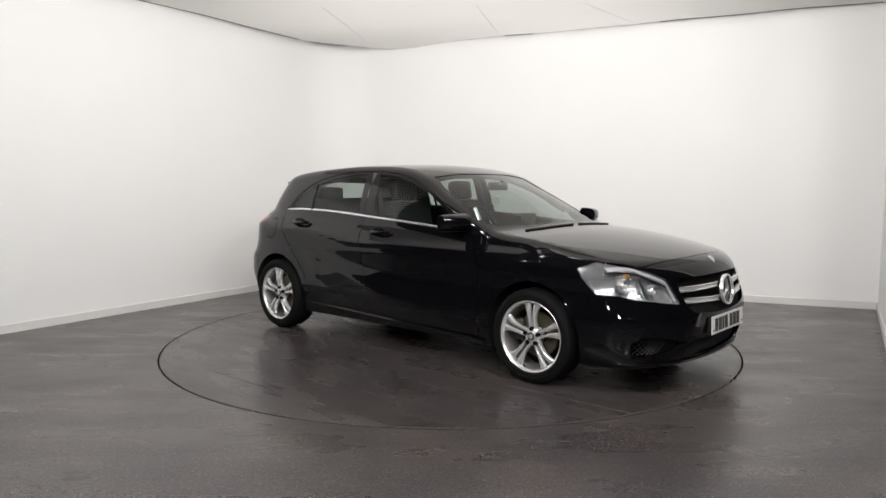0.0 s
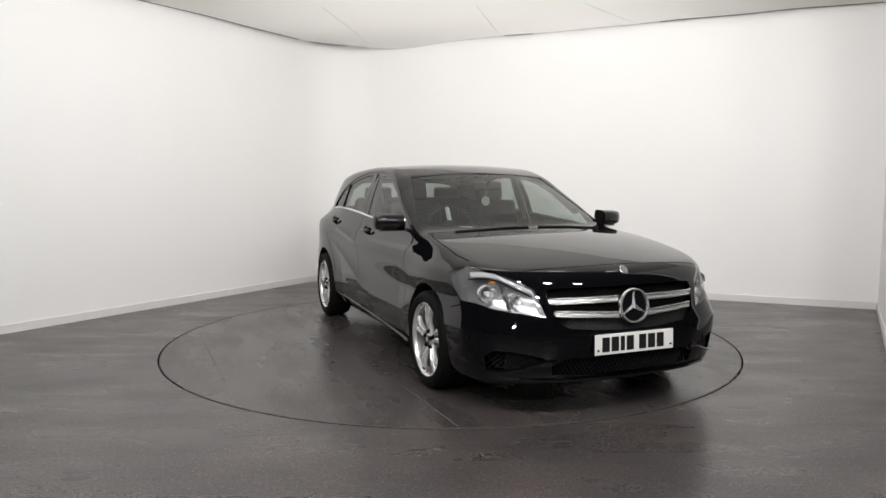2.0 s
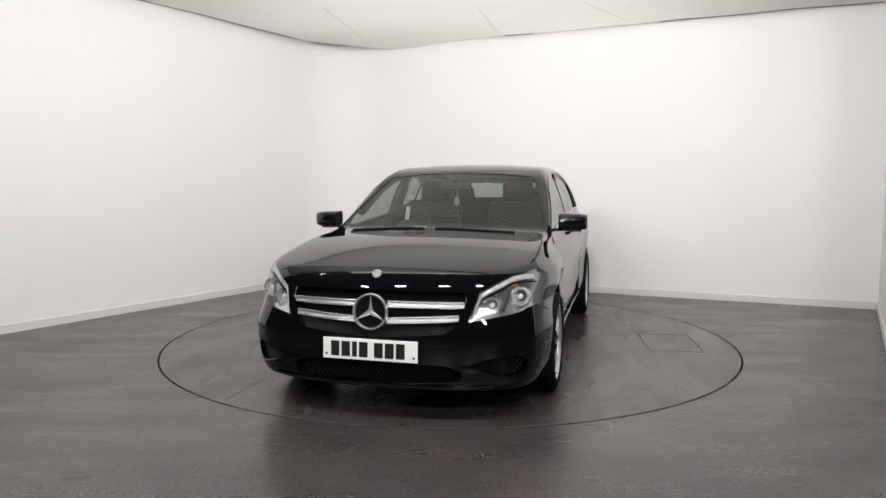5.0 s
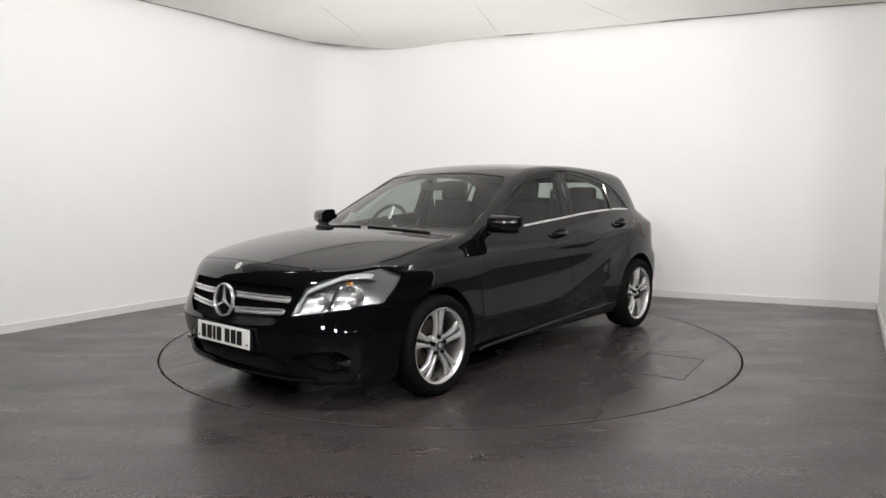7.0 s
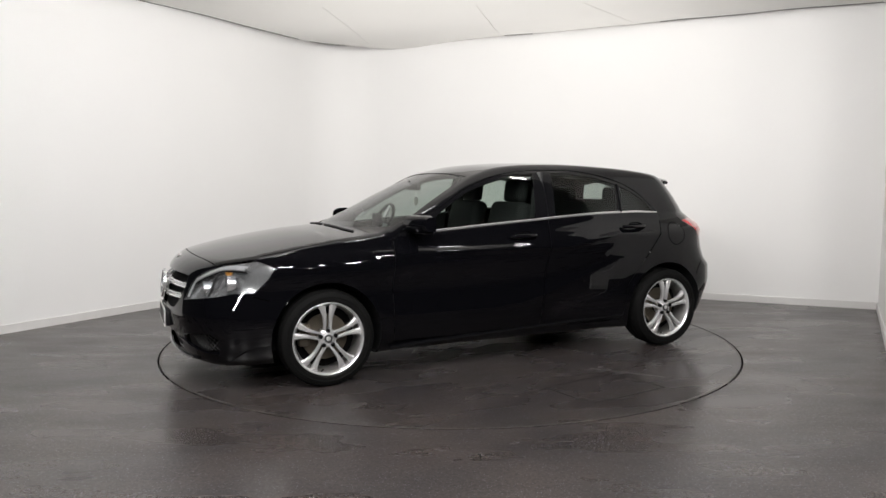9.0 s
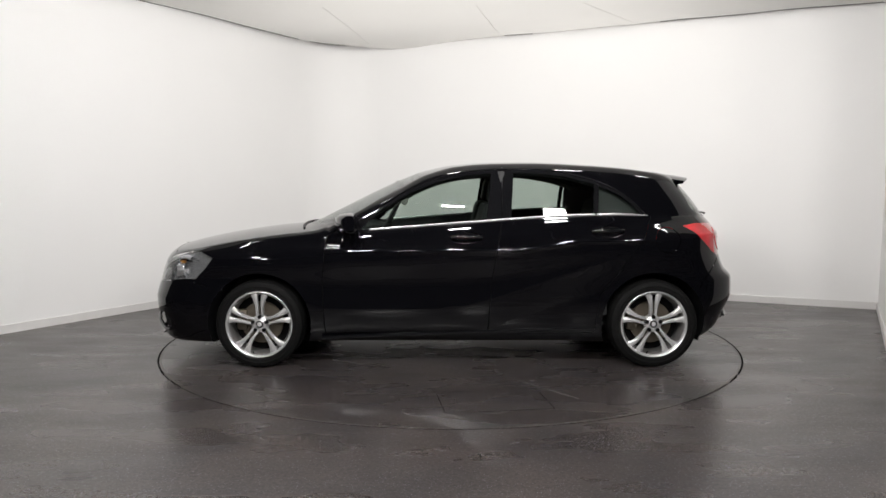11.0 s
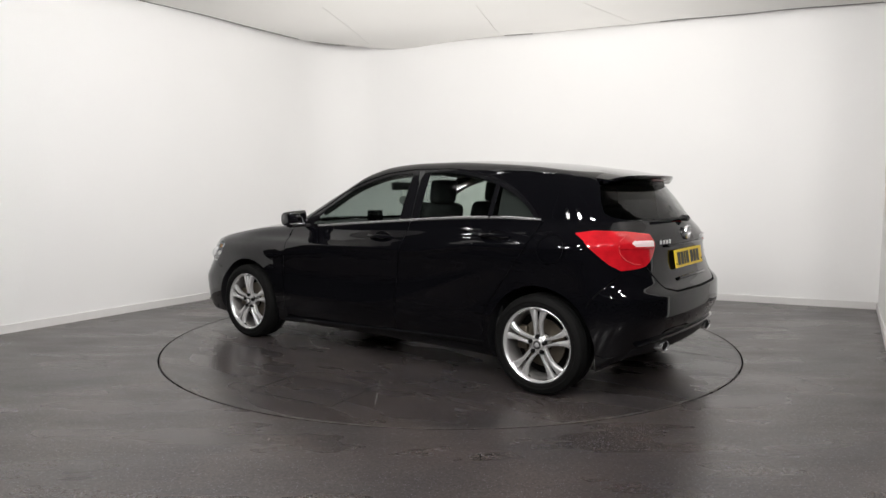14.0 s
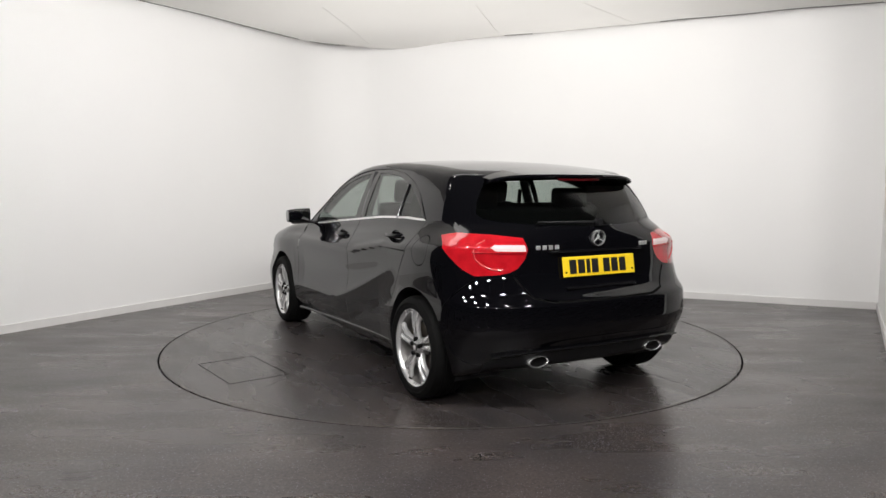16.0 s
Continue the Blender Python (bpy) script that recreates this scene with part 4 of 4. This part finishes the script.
    # headlights: bowl, projector, reflector, bulb, eyebrow lamp strip
    for s in (-1, 1):
        hl = empty("headlight", pose(0, 0, 0))
        hl.parent = car
        bm = bmesh.new()
        rows = []
        for i in range(15):
            u = i / 14
            y = 0.48 + 0.40 * u
            row = []
            for j in range(9):
                v = j / 8
                z = 0.532 + (0.165 + 0.125 * u) * v
                org = np.array((1.2, 0.25, 0.66))
                way = np.array((2.13 - 0.52 * u**1.5, y, z)) - org
                way /= np.linalg.norm(way)
                d = reach(org, way, 1.4) - 0.008 - 0.055 * math.sin(math.pi * min(1, max(0, u))) ** 0.5 * math.sin(math.pi * v) ** 0.5
                p = org + way * d
                row.append(bm.verts.new((p[0], s * p[1], p[2])))
            rows.append(row)
        for p, q in zip(rows, rows[1:]):
            for j in range(8):
                bm.faces.new((p[j], p[j + 1], q[j + 1], q[j]))
        part("headlight_bowl", bm, M_BOWL, hl, "silver headlight reflector bowl")
        for (y, z, r) in ((0.60, 0.622, 0.046), (0.73, 0.658, 0.052)):
            x = front_x(y, z) - 0.055
            m = Matrix.Translation((x, s * y, z))
            part("lamp_ring", lathe([(r, -0.03), (r * 1.08, 0.012), (r, 0.02), (r * 0.86, 0.012), (r * 0.5, -0.02)], 32, "x", None, m), M_BOWL, hl)
            part("bulb", capped([(0.012, -0.02), (0.014, 0.005), (0.008, 0.016)], 16, "x", m), M_PLATE_W, hl)
        # frosted brow along the upper edge, dark seam under it, upright inner strip
        brow = spline([(0.545, 0.684), (0.60, 0.716), (0.65, 0.742), (0.70, 0.768), (0.755, 0.772), (0.80, 0.764)])
        bm = bmesh.new()
        rows = []
        for y in np.linspace(0.548, 0.79, 16):
            z = float(brow(y))
            rows.append([bm.verts.new((front_x(y, z - d) - e, s * y, z - d)) for d, e in ((0.0, 0.012), (0.010, 0.008), (0.022, 0.009), (0.029, 0.022))])
        for p, q in zip(rows, rows[1:]):
            for j in range(3):
                bm.faces.new((p[j], p[j + 1], q[j + 1], q[j]))
        part("light_strip", bm, M_OPAL, hl, "frosted white running-light strip")
        part("bezel", tube([(front_x(y, float(brow(y)) - 0.036) - 0.014, s * y, float(brow(y)) - 0.035) for y in np.linspace(0.555, 0.80, 16)], 0.0042, 8, 1.5), M_SLOT, hl)
        part("inner_strip", tube([(front_x(y, z) - 0.014, s * y, z) for y, z in ((0.522, 0.572), (0.530, 0.61), (0.542, 0.65), (0.553, 0.682))], 0.007, 8), M_OPAL, hl)
        part("lamp_divider", tube([(front_x(0.66, z) - 0.035, s * (0.655 + 0.25 * (z - 0.58)), z) for z in (0.585, 0.62, 0.66, 0.70)], 0.008, 8), M_CABIN, hl)
        part("indicator_bulb", capped([(0.014, -0.02), (0.016, 0.0), (0.006, 0.014)], 14, "x", Matrix.Translation((front_x(0.70, 0.73) - 0.05, s * 0.70, 0.722))), M_AMBER, hl)


def build_rear(car):
    # roof spoiler
    bm = bmesh.new()
    rows = []
    for i in range(25):
        y = -0.53 + 1.06 * i / 24
        w = 1 - (abs(y) / 0.55) ** 6
        xe = -1.775 + 0.40 * y * y + 0.03 * (1 - w)
        sec = []
        for u in (0.0, 0.25, 0.5, 0.75, 1.0):
            x = -1.50 + (xe + 1.50) * u
            sec.append((x, TOP(x) - 0.075 * y * y - 0.040 * (abs(y) / 0.55) ** 6 + 0.004 + 0.004 * u))
        ze = sec[-1][1]
        sec += [(xe - 0.003, ze - 0.010), (xe + 0.004, ze - 0.020), (xe + 0.08, ze - 0.030), (-1.60, ze - 0.030)]
        rows.append([bm.verts.new((x, y, z)) for x, z in sec])
    for p, q in zip(rows, rows[1:]):
        for j in range(len(p) - 1):
            bm.faces.new((p[j], p[j + 1], q[j + 1], q[j]))
    bm.faces.new(rows[0])
    bm.faces.new(rows[-1])
    bmesh.ops.recalc_face_normals(bm, faces=bm.faces)
    part("spoiler", bm, M_PAINT, car, "gloss black roof spoiler")
    part("high_brake_light", box((0.01, 0.30, 0.012), (-1.765, 0, 1.282), 0.003), M_DIM_RED, car, "red high-level brake light strip")
    # wiper
    wp = empty("rear_wiper", pose(0, 0, 0))
    wp.parent = car
    pts = [(rear_x(y, 1.045) - 0.022, y, 1.045) for y in np.linspace(-0.02, 0.36, 8)]
    part("wiper_arm", tube(pts, 0.007, 6, 1.4), M_PLASTIC, wp)
    part("wiper_pivot", capped([(0.020, -0.03), (0.018, 0.012)], 16, "x", Matrix.Translation((rear_x(0, 1.045) - 0.02, -0.02, 1.043))), M_PLASTIC, wp)
    emblem("rear_emblem", (rear_x(0, 0.955) - 0.006, 0, 0.955), 0.046, -1, False, car, -3)
    for y0, w in ((0.415, 0.155), (-0.325, 0.075)):
        n = 4 if w > 0.1 else 3
        for k in range(n):
            y = y0 - (k + 0.5) * w / n
            part("badge_bar", box((0.006, w / n * 0.72, 0.024), (rear_x(abs(y), 0.915) - 0.003, y, 0.912), 0.002, 1), M_SATIN, car)
    part("plate_recess", box((0.012, 0.66, 0.015), (rear_x(0.1, 0.88) - 0.002, 0, 0.886), 0.004), M_TRIM, car)
    plate("rear_number_plate", (rear_x(0, 0.80) - 0.012, 0, 0.802), -9, -1, M_PLATE_Y, car, "yellow number plate with dark characters")
    part("tailgate_handle", box((0.014, 0.50, 0.018), (rear_x(0, 0.69) - 0.002, 0, 0.69), 0.005), M_TRIM, car)
    for s in (-1, 1):
        ex = empty("exhaust_tip", pose(rear_x(0.42, 0.32) + 0.038, s * 0.42, 0.298))
        ex.parent = car
        bm = lathe([(0.030, 0.10), (0.040, 0.0), (0.043, -0.055), (0.040, -0.06), (0.036, -0.055), (0.033, 0.02)], 32, "x")
        bmesh.ops.scale(bm, vec=(1, 1.55, 0.72), verts=bm.verts)
        part("chrome_sleeve", bm, M_CHROME, ex, "oval chrome exhaust trim")
        bm = lathe([(0.0375, -0.048), (0.0005, -0.044)], 24, "x")
        bmesh.ops.scale(bm, vec=(1, 1.55, 0.72), verts=bm.verts)
        part("bore", bm, M_SLOT, ex)
        ring = [(0.665, 0.955), (0.71, 0.935), (0.735, 0.90), (0.73, 0.86), (0.70, 0.825), (0.65, 0.80), (0.60, 0.795)]
        part("lens_ring", tube([(rear_x(y, z) - 0.001, s * y, z) for y, z in ring], 0.0035, 6), M_PINK, car, "pale red inner light ring")
        # lens ribs
        pts = [(rear_x(y, 0.885) - 0.002, s * y, 0.885 + 0.03 * (y - 0.48)) for y in np.linspace(0.48, 0.74, 10)]
        part("lens_rib", tube(pts, 0.004, 6), M_RED, car)
    lip = [(rear_x(abs(y), 0.36) - 0.006, y, 0.362 - 0.03 * (abs(y) / 0.7) ** 4) for y in np.linspace(-0.68, 0.68, 30)]
    part("bumper_lip", tube(lip, 0.009, 8, 1.4), M_TRIM, car)


def build_sides(car):
    for s in (-1, 1):
        pts = [(x, s * (side_y(x, BELT(x) + 0.018) + 0.002), BELT(x) + 0.016) for x in np.linspace(0.60, -1.315, 40)]
        pts = [(x, y, z - 0.012 * max(0.0, (-x - 1.1) / 0.2)) for x, y, z in pts]
        part("belt_strip", tube(pts, 0.0085, 8, 0.6), M_CHROME, car, "bright chrome belt strip")
        pts = [(x, s * (side_y(x, 0.225) + 0.004), 0.200 + 0.0375 * (0.9 - x)) for x in np.linspace(0.93, -0.96, 24)]
        part("sill_strip", tube(pts, 0.014, 8, 1.0), M_TRIM, car, "gloss black sill strip")
        edge = spline([(0.83, 0.945), (0.526, 1.108), (0.326, 1.226), (0.128, 1.303), (-0.067, 1.345), (-0.32, 1.364), (-0.53, 1.364), (-0.76, 1.338), (-0.99, 1.279), (-1.15, 1.198), (-1.31, 1.05)])
        pts = [(x, s * (side_y(x, float(edge(x))) + 0.001), float(edge(x))) for x in np.linspace(0.83, -1.31, 60)]
        part("window_edge", tube(pts, 0.005, 6), M_TRIM, car)
        # dividing bar of the quarter window
        part("window_divider", tube([(-0.957, s * (side_y(-0.957, 1.045) + 0.001), 1.045), (-0.972, s * (side_y(-0.972, 1.258) + 0.001), 1.258)], 0.010, 6), M_TRIM, car)
        for x, z in ((-0.07, 0.893), (-1.03, 0.938)):
            h = empty("door_handle", pose(0, 0, 0))
            h.parent = car
            y = side_y(x, z)
            bm = lathe([(0.001, -0.006), (0.05, -0.004), (0.06, 0.003)], 28, "y", None, Matrix.Translation((x - 0.02, s * (y - 0.001), z)) @ Matrix.Diagonal((1.25, s, 0.62, 1)))
            part("handle_cup", bm, M_TRIM, h)
            pts = [(x + 0.105 - 0.21 * u, s * (y + 0.012 + 0.022 * math.sin(math.pi * u) ** 0.6), z + 0.004) for u in np.linspace(0, 1, 12)]
            part("handle_grip", tube(pts, 0.0135, 10, 0.7), M_PAINT, h)
        # door mirror
        mir = empty("door_mirror", pose(0, 0, 0))
        mir.parent = car
        bm = bmesh.new()
        rings = []
        for i in range(9):
            u = i / 8
            y = 0.815 + 0.185 * u
            h = 0.062 * (1 - 0.10 * u - 0.42 * max(0, u - 0.7) ** 1.2)
            dpt = 0.115 * (1 - 0.45 * u**2)
            ring = []
            for j in range(16):
                a = 2 * math.pi * j / 16
                ca, sa = math.cos(a), math.sin(a)
                px = dpt * (abs(ca) ** 0.7) * (1 if ca > 0 else -0.28)
                pz = h * math.copysign(abs(sa) ** 0.7, sa)
                ring.append(bm.verts.new((0.715 - 0.02 * u + px, s * y, 1.0 + pz)))
            rings.append(ring)
        for p, q in zip(rings, rings[1:]):
            for j in range(16):
                bm.faces.new((p[j], p[(j + 1) % 16], q[(j + 1) % 16], q[j]))
        bm.faces.new(rings[0])
        bm.faces.new(rings[-1])
        bmesh.ops.recalc_face_normals(bm, faces=bm.faces)
        part("mirror_shell", bm, M_PAINT, mir, angle=60)
        part("mirror_glass", box((0.004, 0.155, 0.085), (0.680, s * 0.905, 1.0), 0.001, 1), M_MIRROR, mir, smooth=False)
        part("mirror_base", tube([(0.72, s * 0.77, 0.945), (0.72, s * 0.84, 0.948), (0.71, s * 0.96, 0.945)], 0.012, 8, 3.0), M_PLASTIC, mir)
        part("side_repeater", tube([(0.822, s * 0.85, 0.985), (0.80, s * 0.92, 0.983), (0.755, s * 0.985, 0.982)], 0.006, 6), M_TRIM, mir)
        part("door_apex", tube([(0.90, s * side_y(0.90, 0.86), 0.86), (0.885, s * side_y(0.885, 0.905), 0.905)], 0.004, 6), M_TRIM, car)
        # windscreen wipers
        pts = [(x, s * y, top_z(x, y) + 0.005) for x, y in ((1.09, 0.56), (1.12, 0.40), (1.135, 0.20), (1.14, 0.04))]
        part("wiper", tube(pts, 0.006, 6, 1.5), M_PLASTIC, car)


def seat(x, y, car, w=0.50):
    st = empty("seat", pose(x, y, 0.0))
    st.parent = car
    part("cushion", box((0.50, w, 0.16), (0.05, 0, 0.50), 0.05, 3), M_SEAT, st)
    part("backrest", box((0.14, w * 0.95, 0.60), (-0.24, 0, 0.83), 0.05, 3, Matrix.Rotation(radians(-14), 4, "Y")), M_SEAT, st)
    part("headrest", box((0.09, 0.25, 0.17), (-0.335, 0, 1.205), 0.035, 3, Matrix.Rotation(radians(-8), 4, "Y")), M_SEAT, st)
    for s in (-0.06, 0.06):
        part("headrest_post", tube([(-0.31, s, 1.08), (-0.33, s, 1.17)], 0.006, 6), M_CHROME, st)


def build_cabin(car):
    for y in (-0.36, 0.36):
        seat(0.05, y, car)
    bench = empty("rear_bench", pose(0, 0, 0))
    bench.parent = car
    part("cushion", box((0.48, 1.20, 0.16), (-0.80, 0, 0.52), 0.05, 3), M_SEAT, bench)
    part("backrest", box((0.14, 1.20, 0.62), (-1.13, 0, 0.835), 0.05, 3, Matrix.Rotation(radians(-18), 4, "Y")), M_SEAT, bench)
    for y in (-0.36, 0.36):
        part("headrest", box((0.09, 0.26, 0.14), (-1.235, y, 1.165), 0.03, 3), M_SEAT, bench)
    dash = bmesh.new()
    rows = []
    for i in range(13):
        y = -0.66 + 1.32 * i / 12
        rows.append([dash.verts.new((x - 0.12 * (y / 0.66) ** 2, y, z)) for x, z in ((1.12, 0.94), (0.95, 0.955), (0.80, 0.950), (0.70, 0.92), (0.66, 0.84), (0.70, 0.60))])
    for p, q in zip(rows, rows[1:]):
        for j in range(5):
            dash.faces.new((p[j], p[j + 1], q[j + 1], q[j]))
    bmesh.ops.recalc_face_normals(dash, faces=dash.faces)
    part("dashboard", dash, M_CABIN, car, "dark plastic dashboard")
    part("display", box((0.02, 0.18, 0.11), (0.72, 0.0, 0.985), 0.006), M_TRIM, car)
    wheel = empty("steering_wheel", pose(0.56, -0.36, 0.93, 0, 62, 0))
    wheel.parent = car
    part("wheel_rim", tube([(0.185 * math.cos(a), 0.185 * math.sin(a), 0) for a in np.linspace(0, 2 * math.pi, 37)[:-1]], 0.014, 8, closed=True), M_CABIN, wheel)
    part("wheel_boss", capped([(0.06, -0.03), (0.075, 0.0), (0.06, 0.02)], 20, "z"), M_CABIN, wheel)
    for a in (0, math.pi, -math.pi / 2 + math.pi):
        part("wheel_spoke", tube([(0.05 * math.cos(a), 0.05 * math.sin(a), 0), (0.18 * math.cos(a), 0.18 * math.sin(a), 0)], 0.012, 6, 1.5), M_SATIN, wheel)
    part("interior_mirror", box((0.03, 0.24, 0.065), (0.42, 0, 1.245), 0.014, 3), M_CABIN, car)
    part("mirror_stalk", tube([(0.43, 0, 1.25), (0.46, 0, 1.285)], 0.01, 6), M_CABIN, car)
    md = empty("hanging_medallion", pose(0.40, 0, 1.13, 0, 0, 40))
    md.parent = car
    part("medallion", capped([(0.034, -0.004), (0.036, 0.0), (0.034, 0.004)], 24, "y"), M_PALE, md, "pale round medallion hanging from the mirror")
    part("cord", tube([(0, 0, 0.036), (0.01, 0, 0.10)], 0.002, 5), M_PALE, md)
    for s in (-1, 1):
        for x0, x1 in ((0.85, -0.20), (-0.25, -1.05)):
            bm = bmesh.new()
            rows = []
            for i in range(9):
                x = x0 + (x1 - x0) * i / 8
                rows.append([bm.verts.new((x, s * (side_y(x, z) - t), z)) for z, t in ((0.35, 0.10), (0.70, 0.10), (0.86, 0.08), (float(BELT(x)) + 0.012, 0.045))])
            for p, q in zip(rows, rows[1:]):
                for j in range(3):
                    bm.faces.new((p[j], p[j + 1], q[j + 1], q[j]))
            part("door_card", bm, M_CABIN, car)
        part("pillar_trim", tube([(-0.30, s * (side_y(-0.30, 1.0) - 0.03), 0.95), (-0.315, s * (side_y(-0.31, 1.33) - 0.03), 1.34)], 0.035, 8), M_CABIN, car)
        part("seat_belt", tube([(-0.29, s * (side_y(-0.29, 1.22) - 0.08), 1.22), (-0.24, s * 0.60, 0.60)], 0.02, 6, 0.2), M_CABIN, car)
        # roof rails, front pillars and tail quarters that frame the view through the glass
        crown = spline([(0.62, 1.055), (0.526, 1.108), (0.326, 1.226), (0.128, 1.303), (-0.067, 1.345), (-0.32, 1.364), (-0.53, 1.364), (-0.76, 1.338), (-0.99, 1.279), (-1.15, 1.198), (-1.31, 1.05)])
        pts = [(x, s * (side_y(x, float(crown(x)) - 0.02) - 0.045), float(crown(x)) - 0.018) for x in np.linspace(0.60, -1.05, 26)]
        part("roof_rail_trim", tube(pts, 0.030, 8, 1.2), M_CABIN, car, "dark lining along the roof edge")
        bm = bmesh.new()
        rows = []
        for x in np.linspace(-0.985, -1.50, 9):
            top = float(crown(max(x, -1.02))) - 0.02
            rows.append([bm.verts.new((x, s * (side_y(x, z) - 0.05), z)) for z in np.linspace(0.98, top, 6)])
        for p, q in zip(rows, rows[1:]):
            for j in range(5):
                bm.faces.new((p[j], p[j + 1], q[j + 1], q[j]))
        part("quarter_trim", bm, M_CABIN, car, "dark lining of the rear roof pillar")
    part("cabin_floor", box((2.6, 1.4, 0.03), (-0.3, 0, 0.28)), M_CABIN, car, smooth=False)
    part("parcel_shelf", box((0.46, 1.10, 0.02), (-1.43, 0, 0.985), 0.006), M_CABIN, car)
    bm = bmesh.new()
    rows = []
    for i in range(16):
        x = 0.18 - 1.62 * i / 15
        rows.append([bm.verts.new((x, y, top_z(x, y) - 0.03)) for y in np.linspace(-0.52, 0.52, 11)])
    for p, q in zip(rows, rows[1:]):
        for j in range(10):
            bm.faces.new((p[j], p[j + 1], q[j + 1], q[j]))
    part("headlining", bm, material("grey_headlining", (0.25, 0.25, 0.245), 0.9), car, "grey cloth headlining")
    part("underbody", box((2.2, 1.2, 0.05), (0, 0, 0.16)), M_SLOT, car, smooth=False)


def build_car():
    car = empty("car")
    tagged(car, "black five-door hatchback car with silver alloy wheels", "car")
    build_shell(car)
    first = build_wheel(WHEELS[0][0], 1, car)
    for x, r in WHEELS:
        for s in (1, -1):
            if (x, s) != (WHEELS[0][0], 1):
                copy_thing(first, pose(x, s * 0.775, HUB_Z, 0, 0, 0 if s > 0 else 180))
            build_arch(x, r, s, car)
    build_front(car)
    build_rear(car)
    build_sides(car)
    build_cabin(car)
    return car


turntable = build_turntable()
car = build_car()


def motions():
    walk(turntable, [(t, pose(0, 0, 0, 0, 0, a)) for t, a in TURN])
    rows = []
    for t, a in TURN:
        m = Matrix.Rotation(radians(a), 4, "Z")
        p = m @ OFF
        rows.append((t, Matrix.Translation(p) @ m))
    walk(car, rows)


motions()
